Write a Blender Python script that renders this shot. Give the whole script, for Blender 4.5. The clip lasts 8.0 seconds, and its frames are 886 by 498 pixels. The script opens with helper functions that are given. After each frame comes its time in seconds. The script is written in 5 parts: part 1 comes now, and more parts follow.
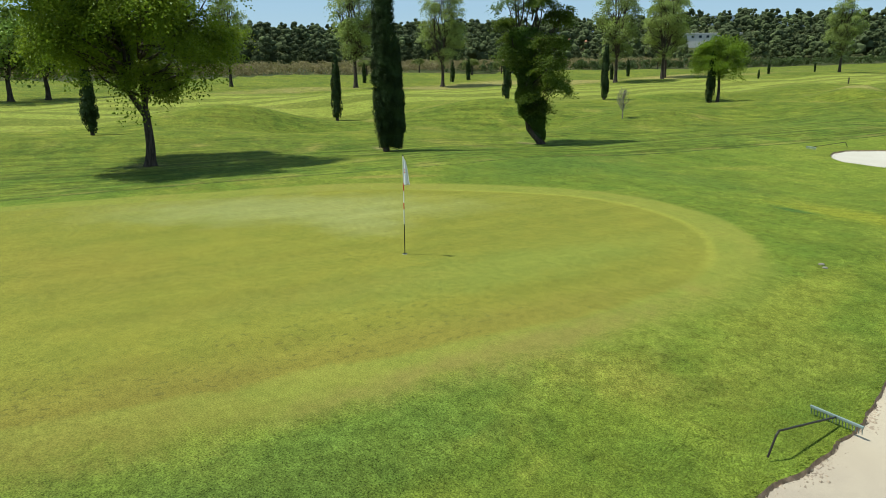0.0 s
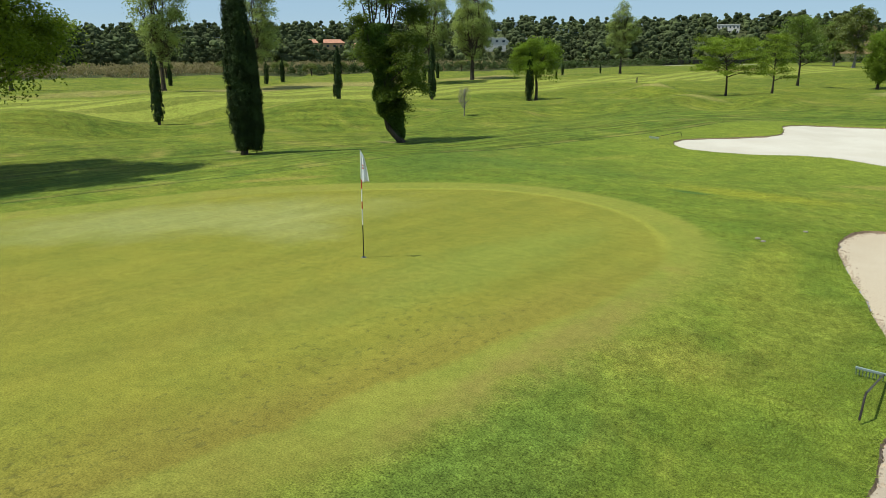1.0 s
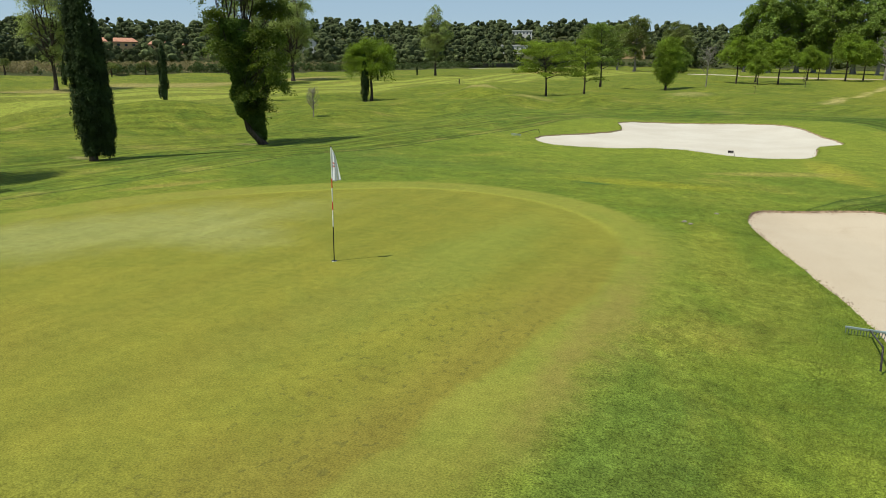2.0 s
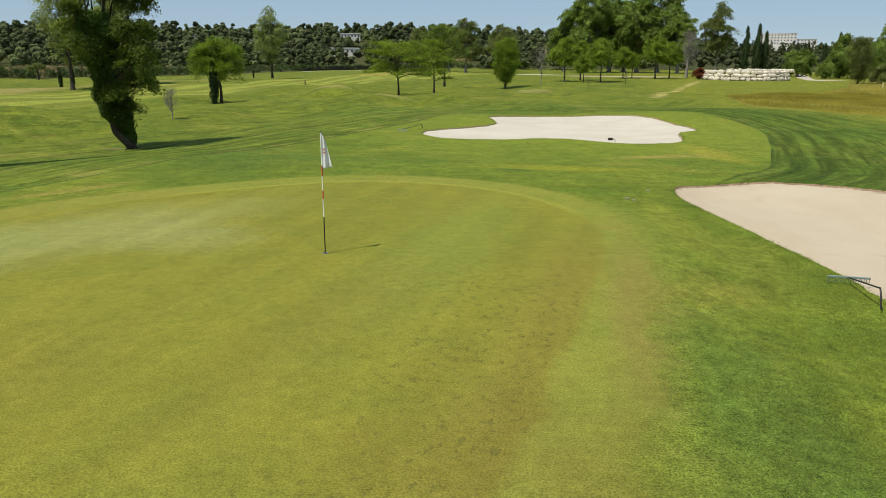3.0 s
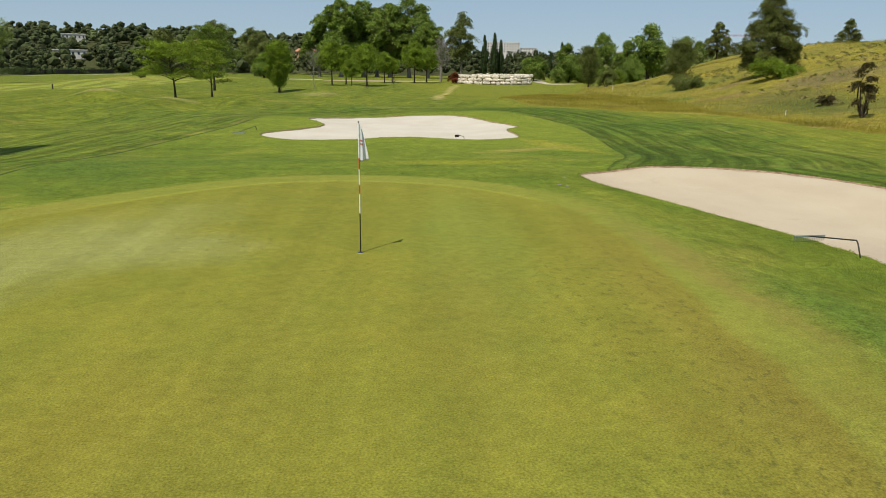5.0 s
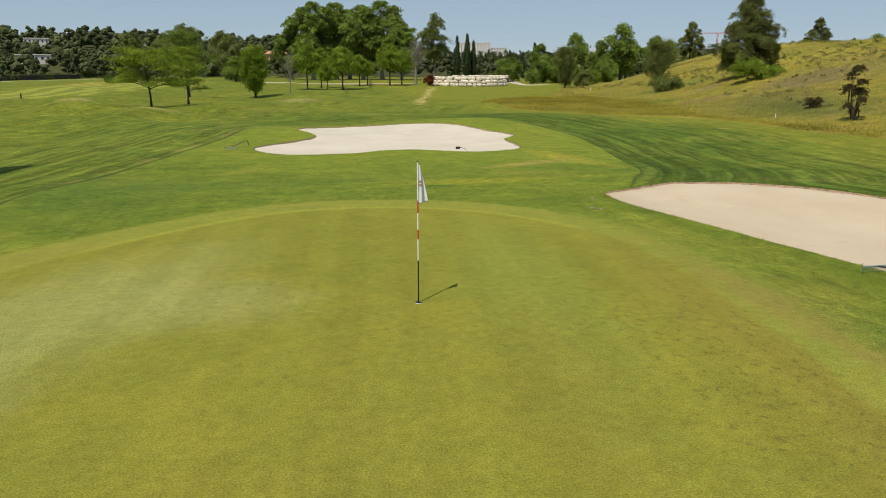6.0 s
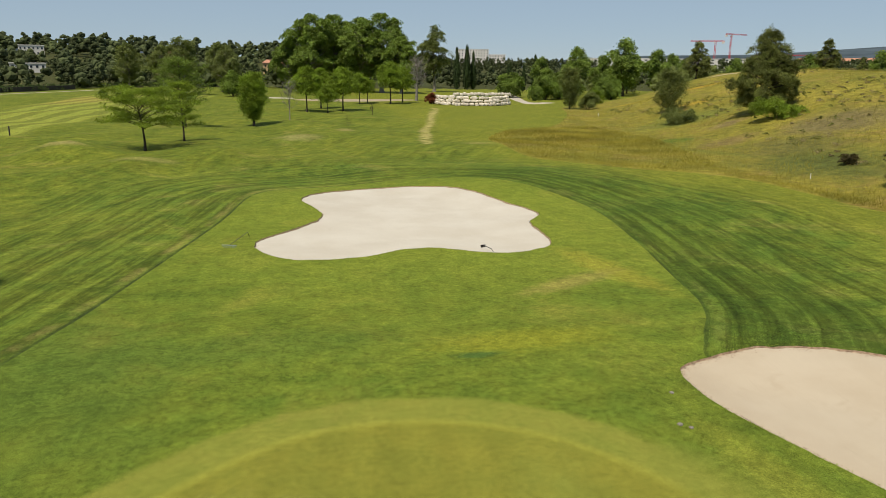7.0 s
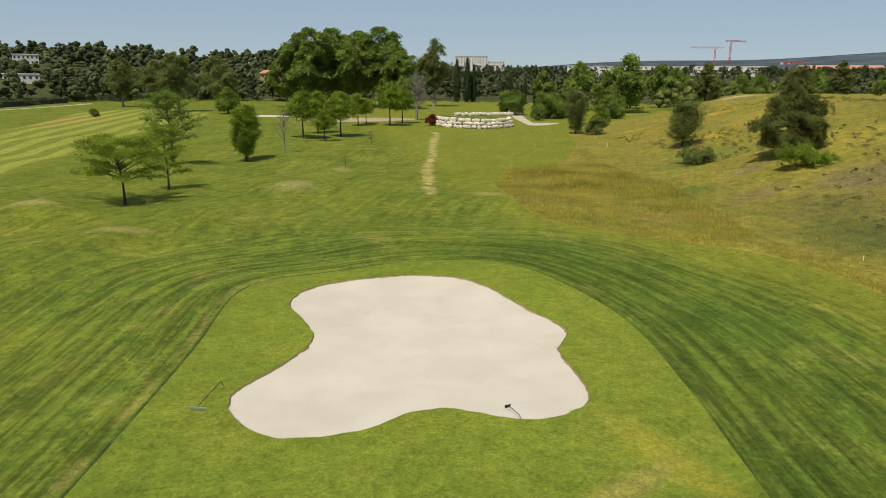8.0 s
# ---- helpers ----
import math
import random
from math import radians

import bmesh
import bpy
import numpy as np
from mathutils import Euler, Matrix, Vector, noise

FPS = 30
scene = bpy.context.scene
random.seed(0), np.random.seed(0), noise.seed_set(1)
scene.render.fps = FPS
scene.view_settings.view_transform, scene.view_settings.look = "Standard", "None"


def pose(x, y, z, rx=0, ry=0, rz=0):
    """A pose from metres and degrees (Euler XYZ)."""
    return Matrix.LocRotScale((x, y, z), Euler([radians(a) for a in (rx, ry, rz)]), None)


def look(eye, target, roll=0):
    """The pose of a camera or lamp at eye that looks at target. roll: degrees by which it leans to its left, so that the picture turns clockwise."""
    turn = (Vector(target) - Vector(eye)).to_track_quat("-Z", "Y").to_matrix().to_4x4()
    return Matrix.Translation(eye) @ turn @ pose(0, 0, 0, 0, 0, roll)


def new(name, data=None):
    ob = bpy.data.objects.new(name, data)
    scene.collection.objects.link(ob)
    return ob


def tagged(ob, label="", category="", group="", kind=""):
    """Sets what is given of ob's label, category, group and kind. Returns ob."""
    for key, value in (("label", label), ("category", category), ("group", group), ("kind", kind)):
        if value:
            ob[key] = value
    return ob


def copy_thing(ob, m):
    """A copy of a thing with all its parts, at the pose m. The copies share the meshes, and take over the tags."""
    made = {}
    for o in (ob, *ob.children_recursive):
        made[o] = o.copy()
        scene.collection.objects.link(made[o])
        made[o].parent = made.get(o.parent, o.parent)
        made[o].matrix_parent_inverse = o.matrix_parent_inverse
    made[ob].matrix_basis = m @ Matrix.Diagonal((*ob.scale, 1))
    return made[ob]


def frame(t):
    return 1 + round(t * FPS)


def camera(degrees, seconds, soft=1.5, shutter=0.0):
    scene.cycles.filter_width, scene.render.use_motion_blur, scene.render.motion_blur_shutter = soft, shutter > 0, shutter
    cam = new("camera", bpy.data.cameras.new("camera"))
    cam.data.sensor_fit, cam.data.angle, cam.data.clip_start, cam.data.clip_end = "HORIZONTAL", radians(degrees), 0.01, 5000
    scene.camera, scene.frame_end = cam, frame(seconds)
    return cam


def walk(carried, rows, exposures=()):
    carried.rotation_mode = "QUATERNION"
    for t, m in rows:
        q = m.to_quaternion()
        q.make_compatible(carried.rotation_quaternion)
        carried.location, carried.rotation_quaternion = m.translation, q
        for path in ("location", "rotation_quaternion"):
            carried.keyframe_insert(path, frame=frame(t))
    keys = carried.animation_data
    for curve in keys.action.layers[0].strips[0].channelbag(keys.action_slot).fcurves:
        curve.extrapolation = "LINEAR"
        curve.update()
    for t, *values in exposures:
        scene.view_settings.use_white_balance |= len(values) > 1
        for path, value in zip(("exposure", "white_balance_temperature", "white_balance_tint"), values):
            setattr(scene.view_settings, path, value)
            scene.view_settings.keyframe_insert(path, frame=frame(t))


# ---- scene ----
cam = camera(64.1, 8.0, 0.9)
PATH = [
    (0, (12.608, -7.566, 4.255), (11.016, -6.485, 3.711), -0.3),
    (0.5, (11.153, -8.539, 4.084), (9.735, -7.235, 3.544), -0.2),
    (1, (9.827, -9.362, 3.921), (8.595, -7.88, 3.385), 0.0),
    (1.5, (8.446, -10.108, 3.757), (7.425, -8.472, 3.226), 0.2),
    (1.7, (7.902, -10.397, 3.774), (6.973, -8.707, 3.244), 0.5),
    (3, (4.308, -11.478, 3.304), (3.946, -9.579, 2.79), 0.3),
    (3.5, (2.985, -11.688, 3.215), (2.827, -9.76, 2.706), 0.7),
    (4, (1.689, -11.712, 3.118), (1.72, -9.777, 2.614), 0.7),
    (4.5, (0.506, -11.617, 3.029), (0.699, -9.69, 2.53), 0.6),
    (5, (-0.48, -11.398, 2.964), (-0.168, -9.485, 2.47), 0.7),
    (5.2, (-0.769, -11.216, 2.936), (-0.42, -9.309, 2.444), 0.7),
    (6.3, (-1.85, -8.94, 4.175), (-1.459, -7.041, 3.683), 0.2),
    (6.5, (-1.906, -7.955, 4.93), (-1.512, -6.056, 4.442), 0.4),
    (7, (-1.902, -5.395, 6.95), (-1.506, -3.495, 6.466), 0.4),
    (7.5, (-1.621, -2.24, 8.955), (-1.224, -0.34, 8.475), 0.4),
    (8, (-1.187, 1.241, 10.952), (-0.786, 3.142, 10.477), 0.5),
]
LIGHT = [(0, 0.22, 6050, 0), (1.5, 0.12, 6350, 4), (3, 0.02, 6550, 7), (5, -0.02, 6700, 8), (6.5, -0.07, 6900, 10), (8, -0.09, 6900, 10)]
walk(cam, [(t, look(e, g, r)) for t, e, g, r in PATH], LIGHT)

# ---- light ----
SUN_FROM = Vector((-0.785, -0.845, 2.13)).normalized()
sun_data = bpy.data.lights.new("sun", "SUN")
sun_data.energy, sun_data.angle, sun_data.color = 4.7, radians(0.55), (1.0, 0.955, 0.88)
sun = new("sun", sun_data)
sun.matrix_world = look(SUN_FROM * 60, (0, 0, 0))
world = bpy.data.worlds.new("sky")
scene.world = world
world.use_nodes = True
sky = world.node_tree.nodes.new("ShaderNodeTexSky")
sky.sky_type, sky.sun_disc = "NISHITA", False
sky.sun_elevation, sky.sun_rotation = radians(61.6), radians(223)
sky.air_density, sky.dust_density, sky.ozone_density = 0.9, 0.1, 3.2
sky.altitude = 1200
haze = world.node_tree.nodes.new("ShaderNodeMix")
haze.data_type = "RGBA"
haze.inputs["Factor"].default_value = 0.7
haze.inputs[7].default_value = (4.4, 5.9, 7.6, 1)
world.node_tree.links.new(sky.outputs[0], haze.inputs[6])
world.node_tree.links.new(haze.outputs[2], world.node_tree.nodes["Background"].inputs[0])
world.node_tree.nodes["Background"].inputs[1].default_value = 0.084


# ---- materials ----
class Nodes:
    """A short way to write a node material."""

    def __init__(self, name):
        self.mat = bpy.data.materials.new(name)
        self.mat.use_nodes = True
        self.tree = self.mat.node_tree
        self.bsdf = self.tree.nodes["Principled BSDF"]
        self.pos = self.add("ShaderNodeNewGeometry").outputs["Position"]

    def add(self, kind):
        return self.tree.nodes.new(kind)

    def put(self, socket, value):
        if isinstance(value, bpy.types.NodeSocket):
            self.tree.links.new(value, socket)
        elif isinstance(value, tuple) and len(value) == 3 and socket.type == "RGBA":
            socket.default_value = (*value, 1)
        else:
            socket.default_value = value

    def noise(self, scale, detail=3.0, rough=0.55, at=None, warp=0.0):
        node = self.add("ShaderNodeTexNoise")
        self.put(node.inputs["Vector"], at or self.pos)
        for key, value in (("Scale", scale), ("Detail", detail), ("Roughness", rough), ("Distortion", warp)):
            self.put(node.inputs[key], value)
        return node.outputs[0]

    def mapped(self, scale=(1, 1, 1), turn=0.0, shift=(0, 0, 0), at=None):
        node = self.add("ShaderNodeMapping")
        self.put(node.inputs["Vector"], at or self.pos)
        node.inputs["Scale"].default_value = scale
        node.inputs["Rotation"].default_value = (0, 0, radians(turn))
        node.inputs["Location"].default_value = shift
        return node.outputs[0]

    def math(self, op, a, b=0.0, c=0.0):
        node = self.add("ShaderNodeMath")
        node.operation = op
        for i, value in enumerate((a, b, c)):
            self.put(node.inputs[i], value)
        return node.outputs[0]

    def span(self, value, lo, hi, a=0.0, b=1.0, soft=True):
        node = self.add("ShaderNodeMapRange")
        node.interpolation_type = "SMOOTHSTEP" if soft else "LINEAR"
        for i, v in enumerate((value, lo, hi, a, b)):
            self.put(node.inputs[i], v)
        return node.outputs[0]

    def mix(self, factor, a, b, mode="MIX"):
        node = self.add("ShaderNodeMix")
        node.data_type, node.blend_type = "RGBA", mode
        self.put(node.inputs["Factor"], factor)
        self.put(node.inputs[6], a)
        self.put(node.inputs[7], b)
        return node.outputs[2]

    def wave(self, width, turn, warp=0.0, shift=(0, 0, 0)):
        node = self.add("ShaderNodeTexWave")
        node.wave_type, node.bands_direction, node.wave_profile = "BANDS", "X", "SIN"
        self.put(node.inputs["Vector"], self.mapped((1, 1, 1), turn, shift))
        for key, value in (("Scale", 0.314 / width), ("Distortion", warp), ("Detail", 2.0), ("Detail Scale", 0.6)):
            self.put(node.inputs[key], value)
        return node.outputs[1]

    def scaled(self, color, amount):
        node = self.add("ShaderNodeMix")
        node.data_type, node.blend_type = "RGBA", "MULTIPLY"
        self.put(node.inputs["Factor"], 1.0)
        self.put(node.inputs[6], color)
        grey = self.add("ShaderNodeCombineColor")
        for i in range(3):
            self.put(grey.inputs[i], amount)
        self.put(node.inputs[7], grey.outputs[0])
        return node.outputs[2]

    def bump(self, height, strength, distance):
        node = self.add("ShaderNodeBump")
        self.put(node.inputs["Height"], height)
        node.inputs["Strength"].default_value, node.inputs["Distance"].default_value = strength, distance
        self.put(self.bsdf.inputs["Normal"], node.outputs[0])

    def done(self, color, rough=0.9, spec=0.2, metal=0.0):
        self.put(self.bsdf.inputs["Base Color"], color)
        self.put(self.bsdf.inputs["Roughness"], rough)
        self.put(self.bsdf.inputs["Specular IOR Level"], spec)
        self.put(self.bsdf.inputs["Metallic"], metal)
        return self.mat

    def spot(self, x, y, rx, ry, turn=0.0, rag=0.5):
        """A soft ragged patch, 1 in its middle."""
        c, s = math.cos(radians(turn)), math.sin(radians(turn))
        sep = self.add("ShaderNodeSeparateXYZ")
        self.put(sep.inputs[0], self.pos)
        dx, dy = self.math("SUBTRACT", sep.outputs[0], x), self.math("SUBTRACT", sep.outputs[1], y)
        u = self.math("ADD", self.math("MULTIPLY", dx, c / rx), self.math("MULTIPLY", dy, s / rx))
        v = self.math("ADD", self.math("MULTIPLY", dx, -s / ry), self.math("MULTIPLY", dy, c / ry))
        d = self.math("SQRT", self.math("ADD", self.math("MULTIPLY", u, u), self.math("MULTIPLY", v, v)))
        d = self.math("ADD", d, self.math("MULTIPLY", self.math("SUBTRACT", self.noise(2.2 / min(rx, ry), 4), 0.5), 2 * rag))
        return self.span(d, 0.25, 1.15, 1.0, 0.0)


def tint(n, light, deep, dry, dry_lo=0.55, dry_hi=0.75, patches=(), streak=None, mid=None, broad=None):
    """Broad tone of a stretch of grass: clumps, dry places, streaks, worn patches and painted sheen."""
    tone = n.math("ADD", n.math("MULTIPLY", n.span(mid, 0.32, 0.68), 0.6), n.math("MULTIPLY", n.span(broad, 0.35, 0.65), 0.4))
    color = n.mix(tone, deep, light)
    color = n.mix(n.math("MULTIPLY", n.span(n.noise(0.23, 5, 0.65, warp=0.6), dry_lo, dry_hi), 0.75), color, dry)
    if streak:
        turn, stretch, size, depth = streak
        parts, swerve = n.add("ShaderNodeSeparateXYZ"), n.add("ShaderNodeCombineXYZ")
        n.put(parts.inputs[0], n.pos)
        n.put(swerve.inputs[0], n.math("ADD", parts.outputs[0], n.math("MULTIPLY", n.noise(0.022, 1), stretch * 0.7)))
        n.put(swerve.inputs[1], parts.outputs[1])
        lines = n.noise(size, 2.5, 0.55, at=n.mapped((1, 1.0 / stretch, 1), 0, at=n.mapped((1, 1, 1), turn, at=swerve.outputs[0])), warp=0.12)
        color = n.scaled(color, n.span(lines, 0.3, 0.7, 1.0 - depth, 1.0 + depth))
    for x, y, rx, ry, turn, hue, strength in patches:
        color = n.mix(n.math("MULTIPLY", n.spot(x, y, rx, ry, turn), strength), color, hue)
    return color


def blades(n, color, clump, grain, relief, size=7.0, lumps=0.2):
    """Fine grain of the blades, the same scale everywhere, on top of the broad tone."""
    tuft, fine, hair = n.noise(size * 0.33, 4, 0.65), n.noise(size, 4, 0.7), n.noise(size * 6.5, 2, 0.7)
    color = n.scaled(color, n.span(tuft, 0.28, 0.72, n.math("SUBTRACT", 1.0, lumps), n.math("ADD", 1.0, lumps), soft=False))
    color = n.scaled(color, n.span(fine, 0.28, 0.72, n.math("SUBTRACT", 1.0, clump), n.math("ADD", 1.0, clump), soft=False))
    color = n.scaled(color, n.span(hair, 0.25, 0.75, n.math("SUBTRACT", 1.0, grain), n.math("ADD", 1.0, grain), soft=False))
    n.bump(n.math("ADD", n.math("MULTIPLY", fine, 0.7), n.math("ADD", hair, n.math("MULTIPLY", tuft, 0.5))), 0.7, relief)
    return n.done(color, 0.9, 0.05)


def turf(name, light, deep, dry, dry_lo=0.55, dry_hi=0.75, grain=0.5, relief=0.012, patches=(), clump=0.3, streak=None, size=7.0, lumps=0.2):
    n = Nodes(name)
    return blades(n, tint(n, light, deep, dry, dry_lo, dry_hi, patches, streak, n.noise(0.9, 4, 0.6), n.noise(0.11, 4, 0.6)), clump, grain, relief, size, lumps)


def leaf_material(name, dark, light, glow=0.35, rough=0.5, vary=0.6, swing=0.38):
    n = Nodes(name)
    island = n.add("ShaderNodeNewGeometry").outputs["Random Per Island"]
    color = n.mix(n.span(island, 0, 1, 0.28, 0.78, soft=False), dark, light)
    color = n.scaled(color, n.span(n.noise(vary, 3), 0.3, 0.7, 1.0 - swing, 1.0 + swing))
    n.done(color, rough, 0.15)
    through_leaf = n.add("ShaderNodeBsdfTranslucent")
    n.put(through_leaf.inputs[0], n.mix(0.35, color, (0.25, 0.32, 0.02)))
    both = n.add("ShaderNodeMixShader")
    both.inputs[0].default_value = glow
    n.tree.links.new(n.bsdf.outputs[0], both.inputs[1])
    n.tree.links.new(through_leaf.outputs[0], both.inputs[2])
    n.tree.links.new(both.outputs[0], n.tree.nodes["Material Output"].inputs[0])
    return n.mat


def bark_material(name, dark, light):
    n = Nodes(name)
    ridges = n.noise(9.0, 5, 0.7, at=n.mapped((1, 1, 0.18)))
    color = n.mix(n.span(ridges, 0.3, 0.7), dark, light)
    n.bump(ridges, 0.9, 0.03)
    return n.done(color, 0.95, 0.1)


def plain(name, color, rough=0.6, metal=0.0, vary=0.12, scale=8.0, spec=0.4):
    n = Nodes(name)
    tone = n.noise(scale, 4, 0.6)
    shade = n.scaled(color, n.span(tone, 0.25, 0.75, 1.0 - vary, 1.0 + vary))
    n.bump(tone, 0.15, 0.005)
    return n.done(shade, rough, spec, metal)


GREEN_PATCHES = (
    # The first two pale patches paint the grass's sheen into the colour.
    (-5.8, -0.4, 2.2, 6.5, -30, (0.285, 0.295, 0.12), 0.40),
    (-3.0, 0.6, 1.8, 1.5, 0, (0.28, 0.285, 0.11), 0.35),
    (4.4, -2.5, 1.2, 6.5, -3, (0.195, 0.155, 0.030), 0.5),
    (3.9, -7.6, 1.8, 4.2, 4, (0.165, 0.135, 0.026), 0.65),
    (-3.0, -6.0, 3.0, 2.0, 30, (0.205, 0.168, 0.028), 0.4),
    (1.9, 1.0, 1.3, 6.0, -6, (0.178, 0.205, 0.036), 0.55),
    (1.2, -3.0, 0.7, 4.5, -8, (0.165, 0.152, 0.026), 0.45),
    (5.2, -9.0, 1.5, 3.5, 0, (0.095, 0.110, 0.024), 0.6),
    (-1.2, -4.5, 0.5, 4.5, -4, (0.165, 0.158, 0.026), 0.4),
)
APRON_PATCHES = (
    (5.0, 30.0, 15.0, 18.0, 0, (0.178, 0.206, 0.025), 0.62),
    (6.5, -8.0, 2.0, 4.0, 0, (0.085, 0.108, 0.020), 0.6),
    (4.0, 11.8, 3.5, 1.2, 4, (0.215, 0.21, 0.02), 0.6),
    (9.6, 19.0, 1.0, 4.5, 12, (0.245, 0.225, 0.03), 0.7),
    (7.6, 17.5, 3.2, 0.7, 28, (0.26, 0.215, 0.055), 0.65),
    (6.4, 4.0, 0.8, 3.2, 8, (0.215, 0.21, 0.03), 0.5),
    (6.3, -4.6, 1.2, 4.2, 6, (0.070, 0.115, 0.020), 0.6),
    (7.6, 2.4, 1.0, 2.0, 0, (0.19, 0.20, 0.03), 0.5),
    (2.4, 10.9, 0.8, 0.3, 0, (0.05, 0.10, 0.022), 0.8),
    (-7.5, 11.5, 3.0, 6.5, 12, (0.072, 0.112, 0.018), 0.65),
    (-4.0, 12.6, 5.5, 1.6, 8, (0.080, 0.122, 0.019), 0.55),
    (-8.6, 4.5, 2.2, 0.4, 62, (0.24, 0.195, 0.045), 0.6),
)


def reading(n, name):
    node = n.add("ShaderNodeAttribute")
    node.attribute_name = name
    return node.outputs["Fac"]


def short_turf():
    """Putting green, collar and apron, which run softly into one another."""
    n = Nodes("short mown turf")
    mid, broad = n.noise(0.9, 4, 0.6), n.noise(0.11, 4, 0.6)
    green = tint(n, (0.200, 0.188, 0.028), (0.160, 0.165, 0.025), (0.188, 0.160, 0.027), 0.56, 0.90, GREEN_PATCHES, (6, 9.0, 1.1, 0.04), mid, broad)
    green = n.scaled(green, n.span(n.wave(1.1, 6, 0.3), 0.3, 0.7, 0.972, 1.025))
    specks = n.math("MULTIPLY", n.span(n.noise(5.5, 3, 0.6), 0.60, 0.70), n.span(n.noise(0.35, 3), 0.45, 0.62))
    green = n.mix(n.math("MULTIPLY", specks, 0.45), green, (0.10, 0.10, 0.026))
    parts = n.add("ShaderNodeSeparateXYZ")
    n.put(parts.inputs[0], n.pos)
    flecks = n.span(n.noise(9.0, 2, 0.6, at=n.mapped((1.0, 0.7, 1))), 0.57, 0.67)
    worn = n.math("MULTIPLY", n.span(n.math("ABSOLUTE", n.math("SUBTRACT", parts.outputs[0], 3.4)), 0.4, 2.4, 1.0, 0.0), n.span(parts.outputs[1], 1.5, -2.0))
    green = n.mix(n.math("MULTIPLY", n.math("MULTIPLY", flecks, worn), 0.5), green, (0.085, 0.085, 0.022))
    collar = tint(n, (0.212, 0.210, 0.036), (0.170, 0.188, 0.030), (0.21, 0.175, 0.040), 0.52, 0.74, ((5.3, -2.0, 0.6, 5.0, 0, (0.20, 0.155, 0.042), 0.6), (4.8, -8.5, 1.6, 4.5, 0, (0.155, 0.130, 0.026), 0.7)), None, mid, broad)
    apron = tint(n, (0.142, 0.170, 0.021), (0.086, 0.126, 0.016), (0.200, 0.184, 0.032), 0.50, 0.76, APRON_PATCHES, (80, 5.0, 0.8, 0.09), mid, broad)
    sep = n.add("ShaderNodeSeparateXYZ")
    n.put(sep.inputs[0], n.pos)
    back = n.span(n.math("SUBTRACT", sep.outputs[1], sep.outputs[0]), -2.0, 3.5)
    ragged = n.math("MULTIPLY", n.math("SUBTRACT", n.noise(0.9, 6, 0.75), 0.5), n.span(back, 0, 1, 2.6, 0.7))
    d = reading(n, "green_edge")
    outer = n.span(n.math("ADD", d, ragged), n.span(back, 0, 1, -0.75, -0.16), n.span(back, 0, 1, 0.65, 0.16))
    inner = n.span(n.math("ADD", d, n.math("MULTIPLY", ragged, 0.25)), -1.25, -1.0)
    line = n.math("MULTIPLY", n.span(n.math("ABSOLUTE", n.math("ADD", d, 1.1)), 0.0, 0.22, 1.0, 0.0), n.span(sep.outputs[1], 3.0, 5.5))
    color = n.mix(outer, n.mix(inner, green, collar), apron)
    color = n.mix(n.math("MULTIPLY", line, 0.32), color, (0.32, 0.30, 0.045))
    clump = n.span(outer, 0, 1, 0.16, 0.34)
    return blades(n, color, clump, n.span(outer, 0, 1, 0.42, 0.75), 0.009, 7.0, n.span(outer, 0, 1, 0.07, 0.22))


